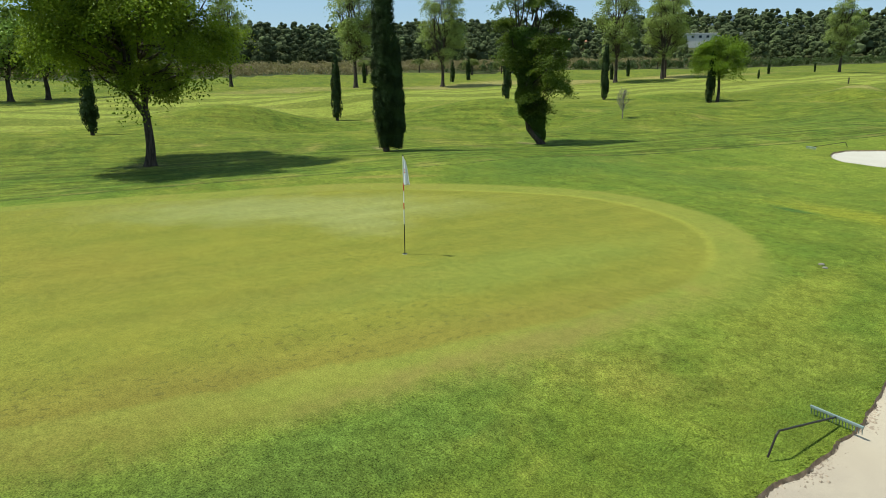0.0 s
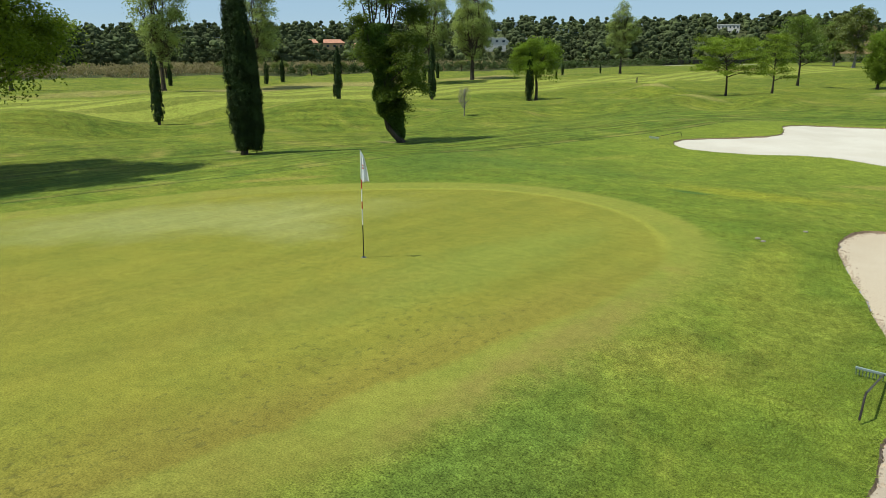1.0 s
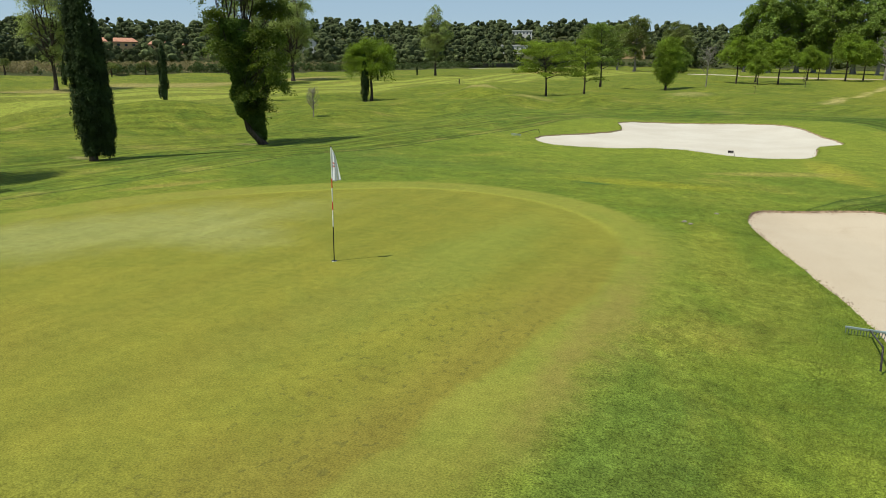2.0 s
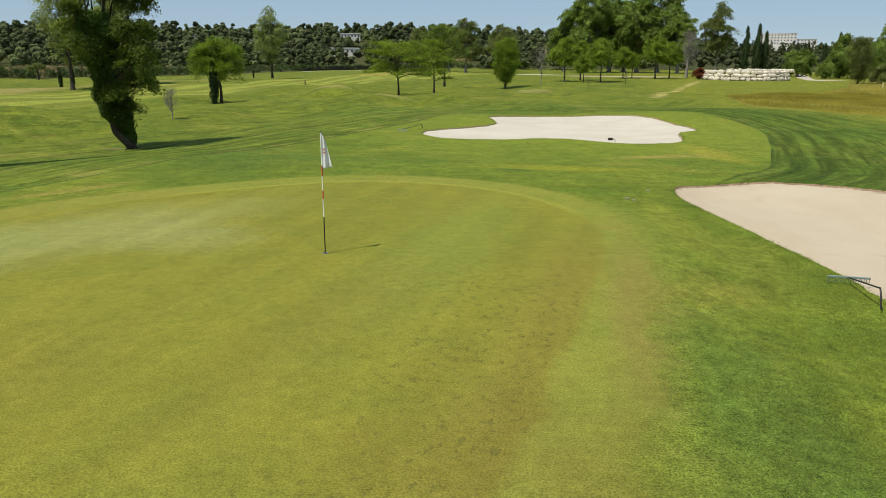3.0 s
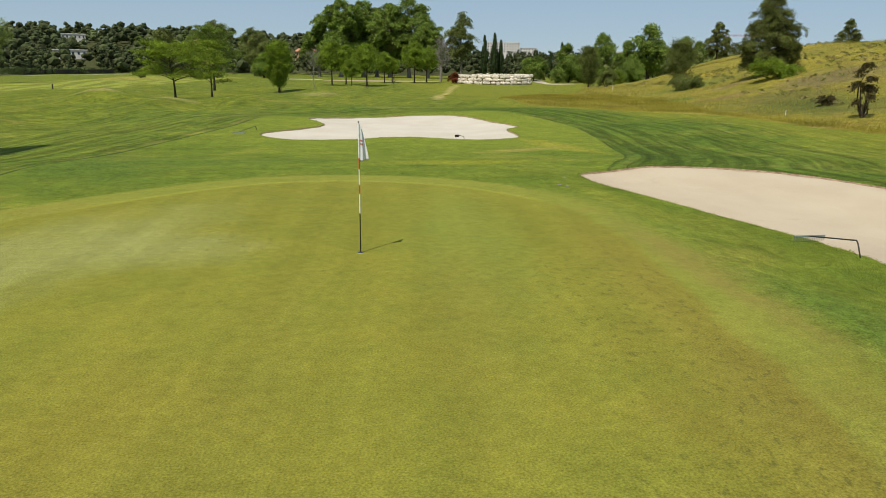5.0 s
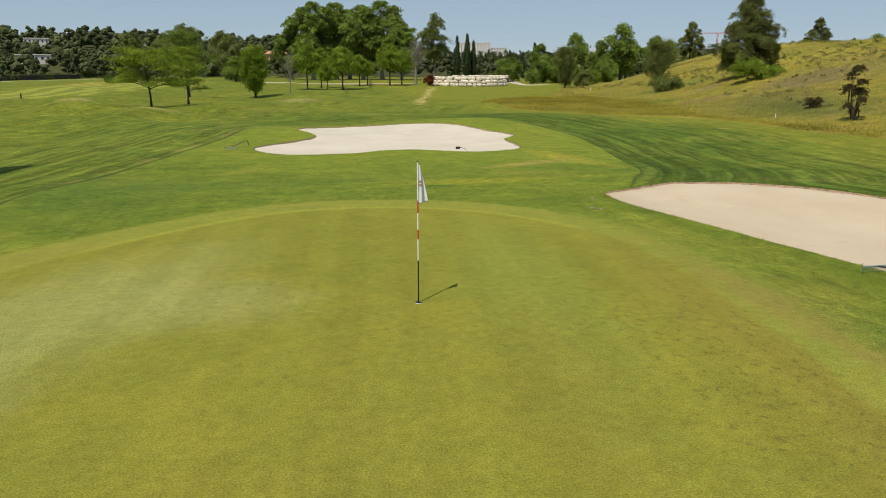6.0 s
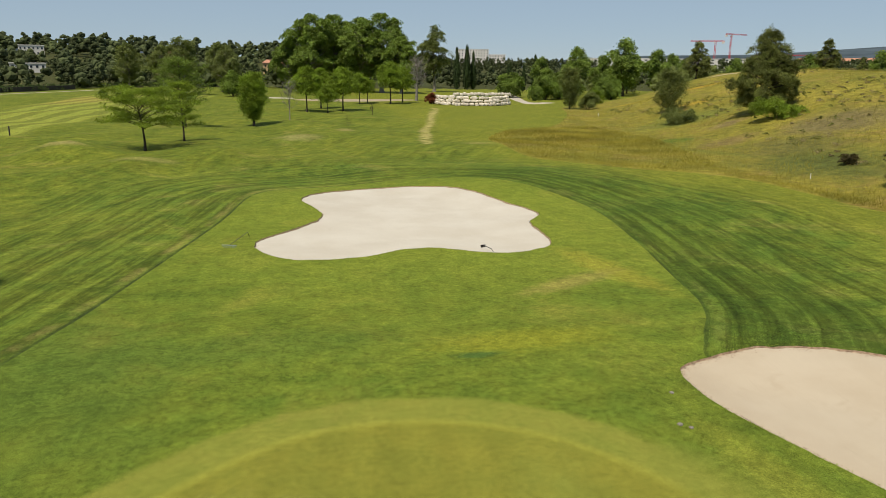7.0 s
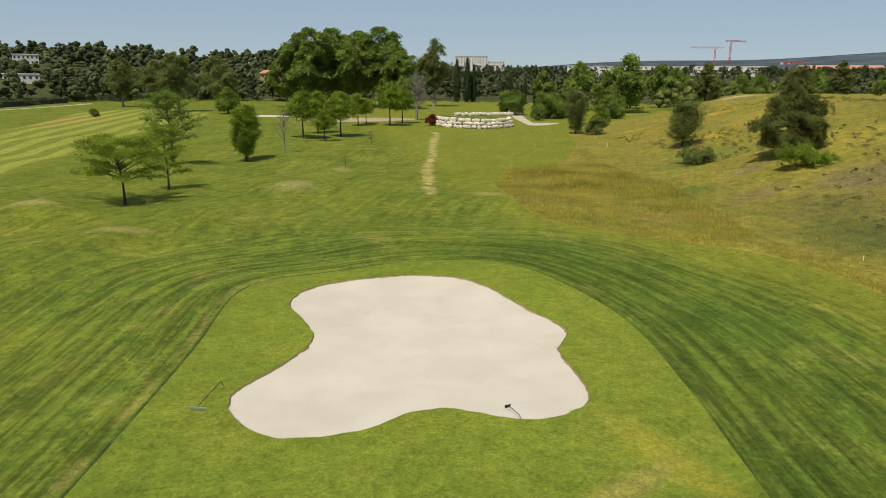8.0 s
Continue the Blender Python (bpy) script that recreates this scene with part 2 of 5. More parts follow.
def long_turf():
    """Rough, its streaky surround, the striped fairway and the worn strip."""
    n = Nodes("rough turf")
    mid, broad = n.noise(0.9, 4, 0.6), n.noise(0.11, 4, 0.6)
    spots = ((-19.4, 10.3, 0.8, 0.45, 0, (0.33, 0.22, 0.13), 0.9), (-17.1, 18.2, 0.8, 0.5, 0, (0.33, 0.22, 0.13), 0.9), (-14.6, 9.2, 0.5, 0.3, 0, (0.42, 0.33, 0.16), 0.9),
             (-20.3, -0.9, 1.3, 1.0, 0, (0.20, 0.15, 0.07), 0.8), (-14.2, 8.2, 1.8, 0.8, 60, (0.25, 0.20, 0.045), 0.7), (17.2, 68, 1.6, 3.0, 20, (0.33, 0.28, 0.11), 0.6),
             (-22.5, 64.5, 2.6, 1.3, 10, (0.30, 0.25, 0.09), 0.6), (-13.5, 54, 3.2, 1.2, 20, (0.28, 0.24, 0.08), 0.5), (-1.5, 75.4, 3.0, 4.0, 0, (0.29, 0.25, 0.09), 0.55), (-70, 72, 5.0, 78, 0, (0.27, 0.22, 0.075), 0.75), (-42, 9.5, 2.0, 4.0, 0, (0.26, 0.22, 0.08), 0.5), (4.8, 91, 1.4, 4.0, 0, (0.27, 0.22, 0.08), 0.6))
    rough = tint(n, (0.162, 0.174, 0.022), (0.078, 0.110, 0.014), (0.232, 0.202, 0.048), 0.54, 0.76, spots, (24, 16.0, 1.7, 0.17), mid, broad)
    dark = tint(n, (0.122, 0.150, 0.020), (0.060, 0.098, 0.014), (0.20, 0.18, 0.045), 0.52, 0.74, (), None, mid, broad)
    d = reading(n, "apron_edge")
    sep = n.add("ShaderNodeSeparateXYZ")
    n.put(sep.inputs[0], n.pos)
    arc = n.add("ShaderNodeCombineXYZ")
    n.put(arc.inputs[0], n.math("MULTIPLY", d, 2.3))
    n.put(arc.inputs[1], n.math("MULTIPLY", sep.outputs[0], 0.13))
    n.put(arc.inputs[2], n.math("MULTIPLY", sep.outputs[1], 0.13))
    arcs = n.noise(1.0, 5, 0.65, at=arc.outputs[0], warp=0.5)
    ring_tone = n.span(arcs, 0.30, 0.70, 0.58, 1.42)
    fade = n.span(d, 5.0, 18.0, 1.0, 0.0)
    side = n.span(sep.outputs[0], -12.0, 8.0, 0.95, 1.0)
    near = n.math("MULTIPLY", n.math("MULTIPLY", fade, side), n.span(n.noise(0.16, 4, 0.6), 0.3, 0.62, 0.35, 1.0))
    color = n.mix(near, rough, dark)
    uneven = n.math("MULTIPLY", n.math("SUBTRACT", n.noise(0.22, 4, 0.65), 0.5), 7.0)
    east = n.span(sep.outputs[0], 6.0, 13.0)
    lush = n.math("MULTIPLY", n.span(n.math("ADD", d, uneven), 3.0, 8.5, 1.0, 0.0), east)
    color = n.mix(n.math("MULTIPLY", lush, 0.55), color, (0.046, 0.082, 0.011))
    tired = n.math("MULTIPLY", n.span(n.math("ADD", d, uneven), 8.0, 13.0), n.span(sep.outputs[0], 12.0, 20.0))
    color = n.mix(n.math("MULTIPLY", tired, 0.45), color, (0.185, 0.185, 0.022))
    color = n.scaled(color, n.span(fade, 0, 1, 1.0, ring_tone))
    strawy = n.math("MULTIPLY", n.span(n.math("ABSOLUTE", n.math("SUBTRACT", d, 0.42)), 0.05, 0.35, 1.0, 0.0), n.span(n.noise(0.35, 4, 0.7), 0.42, 0.62))
    color = n.mix(n.math("MULTIPLY", strawy, n.span(sep.outputs[0], 2.0, 9.0, 0.5, 0.15)), color, (0.24, 0.19, 0.06))
    # Dark line paints the shade at the step up to the taller rough.
    color = n.mix(n.math("MULTIPLY", n.span(d, 0.05, 0.20, n.span(sep.outputs[0], 2.0, 9.0, 0.85, 0.4), 0.0), n.span(n.noise(0.5, 4, 0.7), 0.3, 0.6, 0.35, 1.0)), color, (0.03, 0.045, 0.014))
    f = reading(n, "fairway_edge")
    lawn = tint(n, (0.205, 0.215, 0.036), (0.165, 0.190, 0.030), (0.245, 0.215, 0.058), 0.56, 0.8, ((-58, 200, 14, 36, 0, (0.245, 0.205, 0.045), 0.85),), None, mid, broad)
    lawn = n.scaled(lawn, n.span(n.wave(5.2, 2, 0.5), 0.4, 0.6, 0.80, 1.18))
    color = n.mix(n.span(n.math("ADD", f, n.math("MULTIPLY", n.math("SUBTRACT", mid, 0.5), 3.0)), -1.6, 1.2, 1.0, 0.0), color, lawn)
    w = reading(n, "worn_edge")
    tan = n.mix(n.span(mid, 0.35, 0.65), (0.24, 0.22, 0.055), (0.38, 0.31, 0.12))
    color = n.mix(n.span(n.math("ADD", w, n.math("MULTIPLY", n.math("SUBTRACT", n.noise(0.6, 5, 0.7), 0.5), 2.4)), -0.95, 0.15, 0.9, 0.0), color, tan)
    return blades(n, color, n.span(n.noise(0.3), 0.3, 0.7, 0.26, 0.46), 0.75, 0.03, 4.5)


M_SHORT = short_turf()
M_LONG = long_turf()
MEADOW_PATCHES = (
    (50, 84, 10, 6, 20, (0.115, 0.145, 0.03), 0.7), (59, 70, 10, 9, 30, (0.30, 0.25, 0.042), 0.6), (30, 76, 4.5, 13, -14, (0.29, 0.205, 0.034), 0.5),
    (23, 54, 3.2, 6, -25, (0.17, 0.175, 0.028), 0.65), (27.5, 44, 2.4, 9, 12, (0.26, 0.225, 0.036), 0.6), (95, 145, 6, 3, 0, (0.42, 0.33, 0.2), 0.8),
    (38, 42, 5.5, 10, 0, (0.085, 0.10, 0.026), 0.9), (42, 51, 6, 7, 0, (0.115, 0.11, 0.032), 0.85), (50, 55, 6, 7, 0, (0.145, 0.115, 0.055), 0.8), (41.5, 60, 5, 2.5, 20, (0.19, 0.13, 0.055), 0.7),
    (39.5, 67, 3.0, 2.5, 0, (0.09, 0.14, 0.022), 0.85), (48, 70.5, 3.5, 2.0, 30, (0.19, 0.135, 0.07), 0.7), (75, 120, 5, 4, 0, (0.42, 0.26, 0.03), 0.8), (66, 133, 5, 4, 0, (0.36, 0.24, 0.03), 0.6),
    (36, 60, 1.0, 15, 6, (0.14, 0.155, 0.03), 0.7), (58, 52, 9, 5, 30, (0.17, 0.145, 0.05), 0.6), (75, 100, 14, 9, 20, (0.34, 0.26, 0.05), 0.6), (60, 98, 3, 4, 0, (0.40, 0.26, 0.03), 0.7),
)
M_MEADOW = turf("dry meadow", (0.250, 0.202, 0.034), (0.145, 0.146, 0.026), (0.225, 0.165, 0.045), 0.50, 0.66, 0.45, 0.08, MEADOW_PATCHES, 0.34, None, 2.6, 0.3)
M_FAR = turf("far scrub ground", (0.075, 0.075, 0.028), (0.040, 0.050, 0.018), (0.17, 0.14, 0.055), 0.56, 0.74, 0.4, 0.1, (), 0.3)


def sand_material():
    n = Nodes("bunker sand")
    broad, ripple = n.noise(0.35, 4, 0.6), n.noise(2.2, 4, 0.6, at=n.mapped((1, 0.35, 1), 35), warp=0.8)
    grain = n.noise(120.0, 2, 0.7)
    color = n.mix(n.span(broad, 0.3, 0.7), (0.465, 0.412, 0.33), (0.515, 0.467, 0.385))
    color = n.mix(n.math("MULTIPLY", n.span(n.noise(0.8, 5, 0.7, warp=1.0), 0.58, 0.72), 0.35), color, (0.41, 0.355, 0.275))
    parts = n.add("ShaderNodeSeparateXYZ")
    n.put(parts.inputs[0], n.pos)
    color = n.mix(n.span(parts.outputs[1], 11.0, 20.0, 1.0, 0.0), color, n.mix(1.0, color, (0.90, 0.82, 0.72), "MULTIPLY"))
    soiled = n.math("MULTIPLY", n.span(parts.outputs[1], 2.0, -1.5), n.span(n.noise(1.6, 5, 0.7), 0.3, 0.65, 0.45, 1.0))
    color = n.mix(n.math("MULTIPLY", soiled, 0.85), color, (0.33, 0.265, 0.20))
    color = n.scaled(color, n.span(grain, 0.2, 0.8, 0.9, 1.1))
    n.bump(n.math("ADD", n.math("MULTIPLY", ripple, 1.0), n.math("MULTIPLY", grain, 0.08)), 0.35, 0.05)
    return n.done(color, 0.95, 0.1)


M_SAND = sand_material()
M_LIP = plain("sandy lip", (0.27, 0.20, 0.12), 0.95, 0, 0.3, 6.0, 0.1)
M_SOIL = plain("bunker lip soil", (0.27, 0.185, 0.12), 0.95, 0, 0.5, 9.0, 0.1)
M_CLOD = plain("dry sandy clods", (0.36, 0.28, 0.20), 0.95, 0, 0.35, 5.0, 0.1)
M_STONE = plain("pale limestone", (0.60, 0.53, 0.43), 0.9, 0, 0.35, 1.7, 0.2)
M_GREYSTONE = plain("grey stone", (0.20, 0.18, 0.14), 0.9, 0, 0.3, 14.0, 0.2)
# Blue-grey distance haze is put into this base colour.
M_HAZY_RIDGE = plain("far ridge tinted with haze", (0.066, 0.085, 0.098), 1.0, 0, 0.3, 0.01, 0.0)
M_GRAVEL = plain("pale gravel", (0.42, 0.365, 0.29), 0.95, 0, 0.15, 2.0, 0.1)
M_DIRT = plain("bare trodden dirt", (0.33, 0.26, 0.17), 0.95, 0, 0.2, 0.6, 0.1)
M_BARK = bark_material("grey brown bark", (0.032, 0.025, 0.019), (0.10, 0.08, 0.062))
M_BARK_PALE = bark_material("pale bark", (0.13, 0.115, 0.095), (0.30, 0.27, 0.23))
M_LEAF_MAPLE = leaf_material("maple leaves", (0.085, 0.128, 0.011), (0.30, 0.37, 0.034), 0.46, 0.40)
M_LEAF_OAK = leaf_material("mid green leaves", (0.034, 0.062, 0.009), (0.14, 0.185, 0.024), 0.36)
M_LEAF_IVY = leaf_material("ivy leaves", (0.024, 0.052, 0.012), (0.115, 0.18, 0.030), 0.28)
M_LEAF_CYPRESS = leaf_material("cypress foliage", (0.017, 0.029, 0.010), (0.040, 0.062, 0.018), 0.08, 0.85, 1.6)
M_LEAF_LIME = leaf_material("bright round tree leaves", (0.102, 0.168, 0.013), (0.222, 0.303, 0.027), 0.36)
M_LEAF_POPLAR = leaf_material("poplar leaves", (0.16, 0.21, 0.055), (0.42, 0.47, 0.15), 0.40)
M_LEAF_ACACIA = leaf_material("feathery leaves", (0.090, 0.150, 0.015), (0.330, 0.410, 0.044), 0.34)
M_LEAF_DARK = leaf_material("dark broad leaves", (0.072, 0.128, 0.022), (0.260, 0.335, 0.060), 0.22, 0.5, 0.25)
M_LEAF_FRESH = leaf_material("fresh green leaves", (0.095, 0.165, 0.016), (0.300, 0.390, 0.042), 0.34)
M_LEAF_PINE = leaf_material("pine needles", (0.046, 0.066, 0.016), (0.18, 0.19, 0.042), 0.12, 0.7)
M_LEAF_WOOD = leaf_material("far wood leaves", (0.050, 0.062, 0.026), (0.076, 0.090, 0.034), 0.05, 0.95, 0.11, 0.34)
M_LEAF_PALEWOOD = leaf_material("lighter far wood leaves", (0.084, 0.105, 0.040), (0.125, 0.145, 0.054), 0.08, 0.95, 0.12, 0.36)
M_LEAF_WEED = leaf_material("slope weeds", (0.12, 0.13, 0.035), (0.26, 0.25, 0.07), 0.4)
M_LEAF_HEDGE = leaf_material("dark hedge leaves", (0.030, 0.050, 0.015), (0.10, 0.135, 0.036), 0.1)
M_LEAF_OLIVE = leaf_material("grey green shrub leaves", (0.075, 0.100, 0.030), (0.25, 0.275, 0.080), 0.3)
M_LEAF_RED = leaf_material("red shrub leaves", (0.10, 0.022, 0.012), (0.24, 0.06, 0.03), 0.25)
M_LEAF_BROWN = leaf_material("withered leaves", (0.050, 0.040, 0.016), (0.12, 0.090, 0.038), 0.15)
M_REED = leaf_material("dry reeds", (0.20, 0.15, 0.075), (0.33, 0.26, 0.13), 0.3)
M_HAY = leaf_material("tall dry grass blades", (0.19, 0.175, 0.026), (0.40, 0.32, 0.05), 0.35, 0.6, 0.16)
M_BLADE = leaf_material("grass blades", (0.12, 0.17, 0.022), (0.25, 0.28, 0.045), 0.4)
M_WHITE = plain("white paint", (0.78, 0.77, 0.74), 0.45)
M_BLACK = plain("black paint", (0.012, 0.012, 0.013), 0.4)
M_RED = plain("red paint", (0.55, 0.03, 0.03), 0.45)
M_PRINT = plain("faded red print", (0.52, 0.16, 0.15), 0.85)
M_CLOTH = plain("white flag cloth", (0.74, 0.74, 0.75), 0.85, 0, 0.06, 20)
M_DARKMETAL = plain("dark brown handle", (0.022, 0.016, 0.013), 0.35, 0.0)
M_GREYPLASTIC = plain("grey green plastic", (0.20, 0.25, 0.23), 0.5)
M_WALLWHITE = plain("pale render", (0.66, 0.62, 0.56), 0.9, 0, 0.1, 0.3)
M_WALLOCHRE = plain("ochre render", (0.50, 0.34, 0.17), 0.9, 0, 0.1, 0.3)
M_ROOF = plain("terracotta roof", (0.42, 0.20, 0.12), 0.9, 0, 0.2, 0.8)
M_GLASSDARK = plain("dark window glass", (0.03, 0.04, 0.05), 0.15, 0, 0.1)
M_WOODDARK = plain("dark fence wood", (0.045, 0.037, 0.03), 0.9, 0, 0.25, 3.0)


# ---- mesh tools ----
def smooth(lo, hi, v):
    s = np.clip((v - lo) / (hi - lo), 0, 1)
    return s * s * (3 - 2 * s)


MOUNDS = (
    (-22.5, 64, 1.35, 3.2), (-21.5, 58.8, -0.61, 3), (-14, 54, 0.81, 3), (-11.5, 50.5, -0.47, 2.6), (-40.5, 8.6, 1.15, 4.8),
    (-33.5, 12, -0.81, 3.4), (-26, 24.7, -0.61, 3.6), (-34.5, 30, 0.81, 4), (-19, 41.5, -0.54, 3.6), (-22, 36, 0.54, 3.4),
    (-1.5, 75.4, 0.54, 4), (-9, 60, 0.61, 3), (-31, 72, 0.68, 6), (-45, -8, 0.68, 6), (-50, 28, 0.54, 6),
    (-33, -6, 0.47, 4), (-41.2, 18.5, -1.19, 4), (-18.25, 10, -0.2, 3), (-20.2, -0.8, -0.07, 3), (-34.6, -0.9, -0.1, 3),
    (-16.3, 18.6, -0.05, 3), (-30.4, 54, -0.52, 3.5), (-21.6, 30.8, 0.32, 3), (-16.6, 70.1, -0.78, 3.5), (-13.9, 77.4, -0.12, 3),
    (-16.9, 100.2, 0.16, 4), (-7.8, 104.3, -0.49, 5),
)


def ground_height(x, y):
    """Height of the turf sheet, in metres over the foot of the flagstick."""
    x, y = np.asarray(x, float), np.asarray(y, float)
    r = np.hypot(x, y - 8)
    near_side = (0.27 - 0.13 * smooth(2, 6, y)) * smooth(5.4, 8.0, x) * (1 - smooth(7.6, 10.0, x) * smooth(3.0, 8.5, y)) * (1 - smooth(12, 18, y))
    h = -np.maximum(np.maximum(0.3 * smooth(9.5, 18, y), near_side), 0.3 * smooth(14, 30, r)) - 0.35 * smooth(40, 90, r)
    h = h - 0.4 * smooth(9, 17, -x) * (1 - smooth(28, 60, r))
    lumps = np.sin(x * 0.19 + 1.3 * np.sin(y * 0.11)) * np.sin(y * 0.16 + 0.8 * np.sin(x * 0.13) + 0.6)
    h = h + 0.38 * lumps * smooth(22, 36, r) * (1 - smooth(120, 200, r)) * (1 - smooth(20, 30, x))
    for mx, my, up, wide in MOUNDS:
        h = h + up * np.exp(-(((x - mx) / wide) ** 2 + ((y - my) / (wide * 1.5)) ** 2))
    toe = 33 + 0.1 * (y - 38) + 0.0016 * np.maximum(y - 38, 0) ** 2
    d = x - toe
    hill = 8.3 * smooth(-3, 40, d) * (1 - smooth(90, 220, d)) * (1 - 0.85 * smooth(150, 215, y)) * smooth(-140, -40, y)
    h = h + hill + 0.35 * np.sin(x * 0.21) * np.sin(y * 0.17) * smooth(2, 14, d) * (1 - smooth(150, 200, r))
    az = np.degrees(np.arctan2(x, y))
    rr = np.hypot(x, y)
    rise = (20 + 1.4 * np.sin(az * 0.31)) * (1 - 0.28 * smooth(35, 58, -az))
    h = h + rise * smooth(315, 600, rr) * (1 - smooth(0, 14, az)) * smooth(-175, -120, az)
    h = h + 14 * smooth(400, 900, rr) * smooth(-2, 10, az) + (52 + 26 * np.sin(az * 0.075 + 4.1) + 6 * np.sin(az * 0.31)) * smooth(1500, 2600, rr)
    return h


def height(x, y):
    return float(ground_height(x, y))


def ring(points, step=0.3):
    """A closed smooth curve through the given corners."""
    p = np.array(points, float)
    out = []
    n = len(p)
    for i in range(n):
        a, b, c, d = p[i - 1], p[i], p[(i + 1) % n], p[(i + 2) % n]
        k = max(2, int(np.hypot(*(c - b)) / step))
        for t in np.linspace(0, 1, k, endpoint=False):
            out.append(0.5 * (2 * b + (c - a) * t + (2 * a - 5 * b + 4 * c - d) * t * t + (3 * b - a - 3 * c + d) * t ** 3))
    return np.array(out)


def inside(poly, x, y):
    hit = np.zeros(np.shape(x), bool)
    x0, y0 = poly[:, 0], poly[:, 1]
    x1, y1 = np.roll(x0, -1), np.roll(y0, -1)
    for a, b, c, d in zip(x0, y0, x1, y1):
        if b != d:
            hit ^= ((b > y) != (d > y)) & (x < (c - a) * (y - b) / (d - b) + a)
    return hit


def edge_distance(poly, x, y):
    best = np.full(np.shape(x), 1e9)
    for (a, b), (c, d) in zip(poly, np.roll(poly, -1, 0)):
        ux, uy = c - a, d - b
        t = np.clip(((x - a) * ux + (y - b) * uy) / (ux * ux + uy * uy + 1e-12), 0, 1)
        best = np.minimum(best, np.hypot(x - a - t * ux, y - b - t * uy))
    return best


def mesh_of(name, verts, faces, material, shade=True):
    """A mesh from arrays; faces all with the same number of corners."""
    verts, faces = np.asarray(verts, np.float32), np.asarray(faces, np.int32)
    me = bpy.data.meshes.new(name)
    k = faces.shape[1]
    me.vertices.add(len(verts))
    me.vertices.foreach_set("co", verts.ravel())
    me.loops.add(faces.size)
    me.loops.foreach_set("vertex_index", faces.ravel())
    me.polygons.add(len(faces))
    me.polygons.foreach_set("loop_start", np.arange(0, faces.size, k, dtype=np.int32))
    me.polygons.foreach_set("use_smooth", np.full(len(faces), shade))
    me.update(calc_edges=True)
    me.validate()
    me.materials.append(material)
    return me


def hang(name, me, parent=None, label=""):
    ob = new(name, me)
    if parent:
        ob.parent = parent
    return tagged(ob, label) if label else ob


def part(name, bm, material, parent=None, label="", shade=False):
    me = bpy.data.meshes.new(name)
    bm.to_mesh(me)
    bm.free()
    for p in me.polygons:
        p.use_smooth = shade
    me.materials.append(material)
    return hang(name, me, parent, label)


def box(bm, cx, cy, cz, sx, sy, sz, bevel=0.0, turn=0.0):
    m = Matrix.Translation((cx, cy, cz)) @ Matrix.Rotation(turn, 4, "Z") @ Matrix.Diagonal((sx, sy, sz, 1))
    made = bmesh.ops.create_cube(bm, size=1, matrix=m)
    if bevel:
        edges = {e for v in made["verts"] for e in v.link_edges}
        bmesh.ops.bevel(bm, geom=list(edges), offset=bevel, segments=2, affect="EDGES", profile=0.5)
    return bm


def tube(path, radii, seg=8):
    """Vertices and quads of a tapered round bar along a path."""
    path = np.asarray(path, float)
    n = len(path)
    verts, faces = [], []
    tangent = np.gradient(path, axis=0)
    tangent /= np.linalg.norm(tangent, axis=1)[:, None] + 1e-9
    side = np.cross(tangent[0], (0.31, 0.95, 0.05))
    side /= np.linalg.norm(side)
    angles = np.linspace(0, 2 * np.pi, seg, endpoint=False)
    for i in range(n):
        side = side - tangent[i] * np.dot(side, tangent[i])
        side /= np.linalg.norm(side)
        other = np.cross(tangent[i], side)
        verts.append(path[i] + radii[i] * (np.cos(angles)[:, None] * side + np.sin(angles)[:, None] * other))
    for i in range(n - 1):
        for j in range(seg):
            k = (j + 1) % seg
            faces.append((i * seg + j, i * seg + k, (i + 1) * seg + k, (i + 1) * seg + j))
    return np.concatenate(verts), np.array(faces)


def join(pieces):
    verts, faces, base = [], [], 0
    for v, f in pieces:
        verts.append(v)
        faces.append(f + base)
        base += len(v)
    return np.concatenate(verts), np.concatenate(faces)


def leaves(centres, out, length, width, rng, up=0.4, spread=1.0, tall=None):
    """A lozenge-shaped leaf at each centre."""
    n = len(centres)
    normal = rng.normal(size=(n, 3)) * spread + out * 0.7 + np.array((0, 0, up))
    normal /= np.linalg.norm(normal, axis=1)[:, None] + 1e-9
    axis = rng.normal(size=(n, 3)) if tall is None else rng.normal(size=(n, 3)) * 0.35 + np.asarray(tall)
    axis -= normal * np.sum(axis * normal, 1)[:, None]
    axis /= np.linalg.norm(axis, axis=1)[:, None] + 1e-9
    across = np.cross(normal, axis)
    size = rng.uniform(0.65, 1.35, n)[:, None]
    a, b = axis * length * size, across * width * size
    sag = normal * length * size * 0.12
    v = np.stack([centres - a * 0.5 - sag, centres + b * 0.5 - a * 0.08 + sag, centres + a * 0.5 - sag, centres - b * 0.5 - a * 0.08 + sag], 1)
    f = np.arange(4 * n).reshape(n, 4)
    return v.reshape(-1, 3), f


PROFILE = {
    "round": lambda u: np.sqrt(np.clip(1 - (2 * u - 1) ** 2, 0, 1)) ** 0.8,
    "dome": lambda u: np.sqrt(np.clip(1 - u ** 2.2, 0, 1)) * (0.75 + 0.25 * np.minimum(u * 5, 1)),
    "tall": lambda u: np.clip(np.sin(np.pi * np.clip(u, 0, 1) ** 0.75), 0, 1) ** 0.7,
    "egg": lambda u: np.clip(1 - u, 0, 1) ** 0.55 * (0.6 + 0.4 * np.minimum(u * 3.3, 1)) * 1.12,
    "cone": lambda u: np.clip((1 - u) ** 0.75, 0, 1) * np.minimum(1, 0.55 + u * 2.5),
    "flat": lambda u: np.clip(0.55 + 0.9 * u, 0, 1) * np.clip((1 - u) * 4, 0, 1) ** 0.4,
}


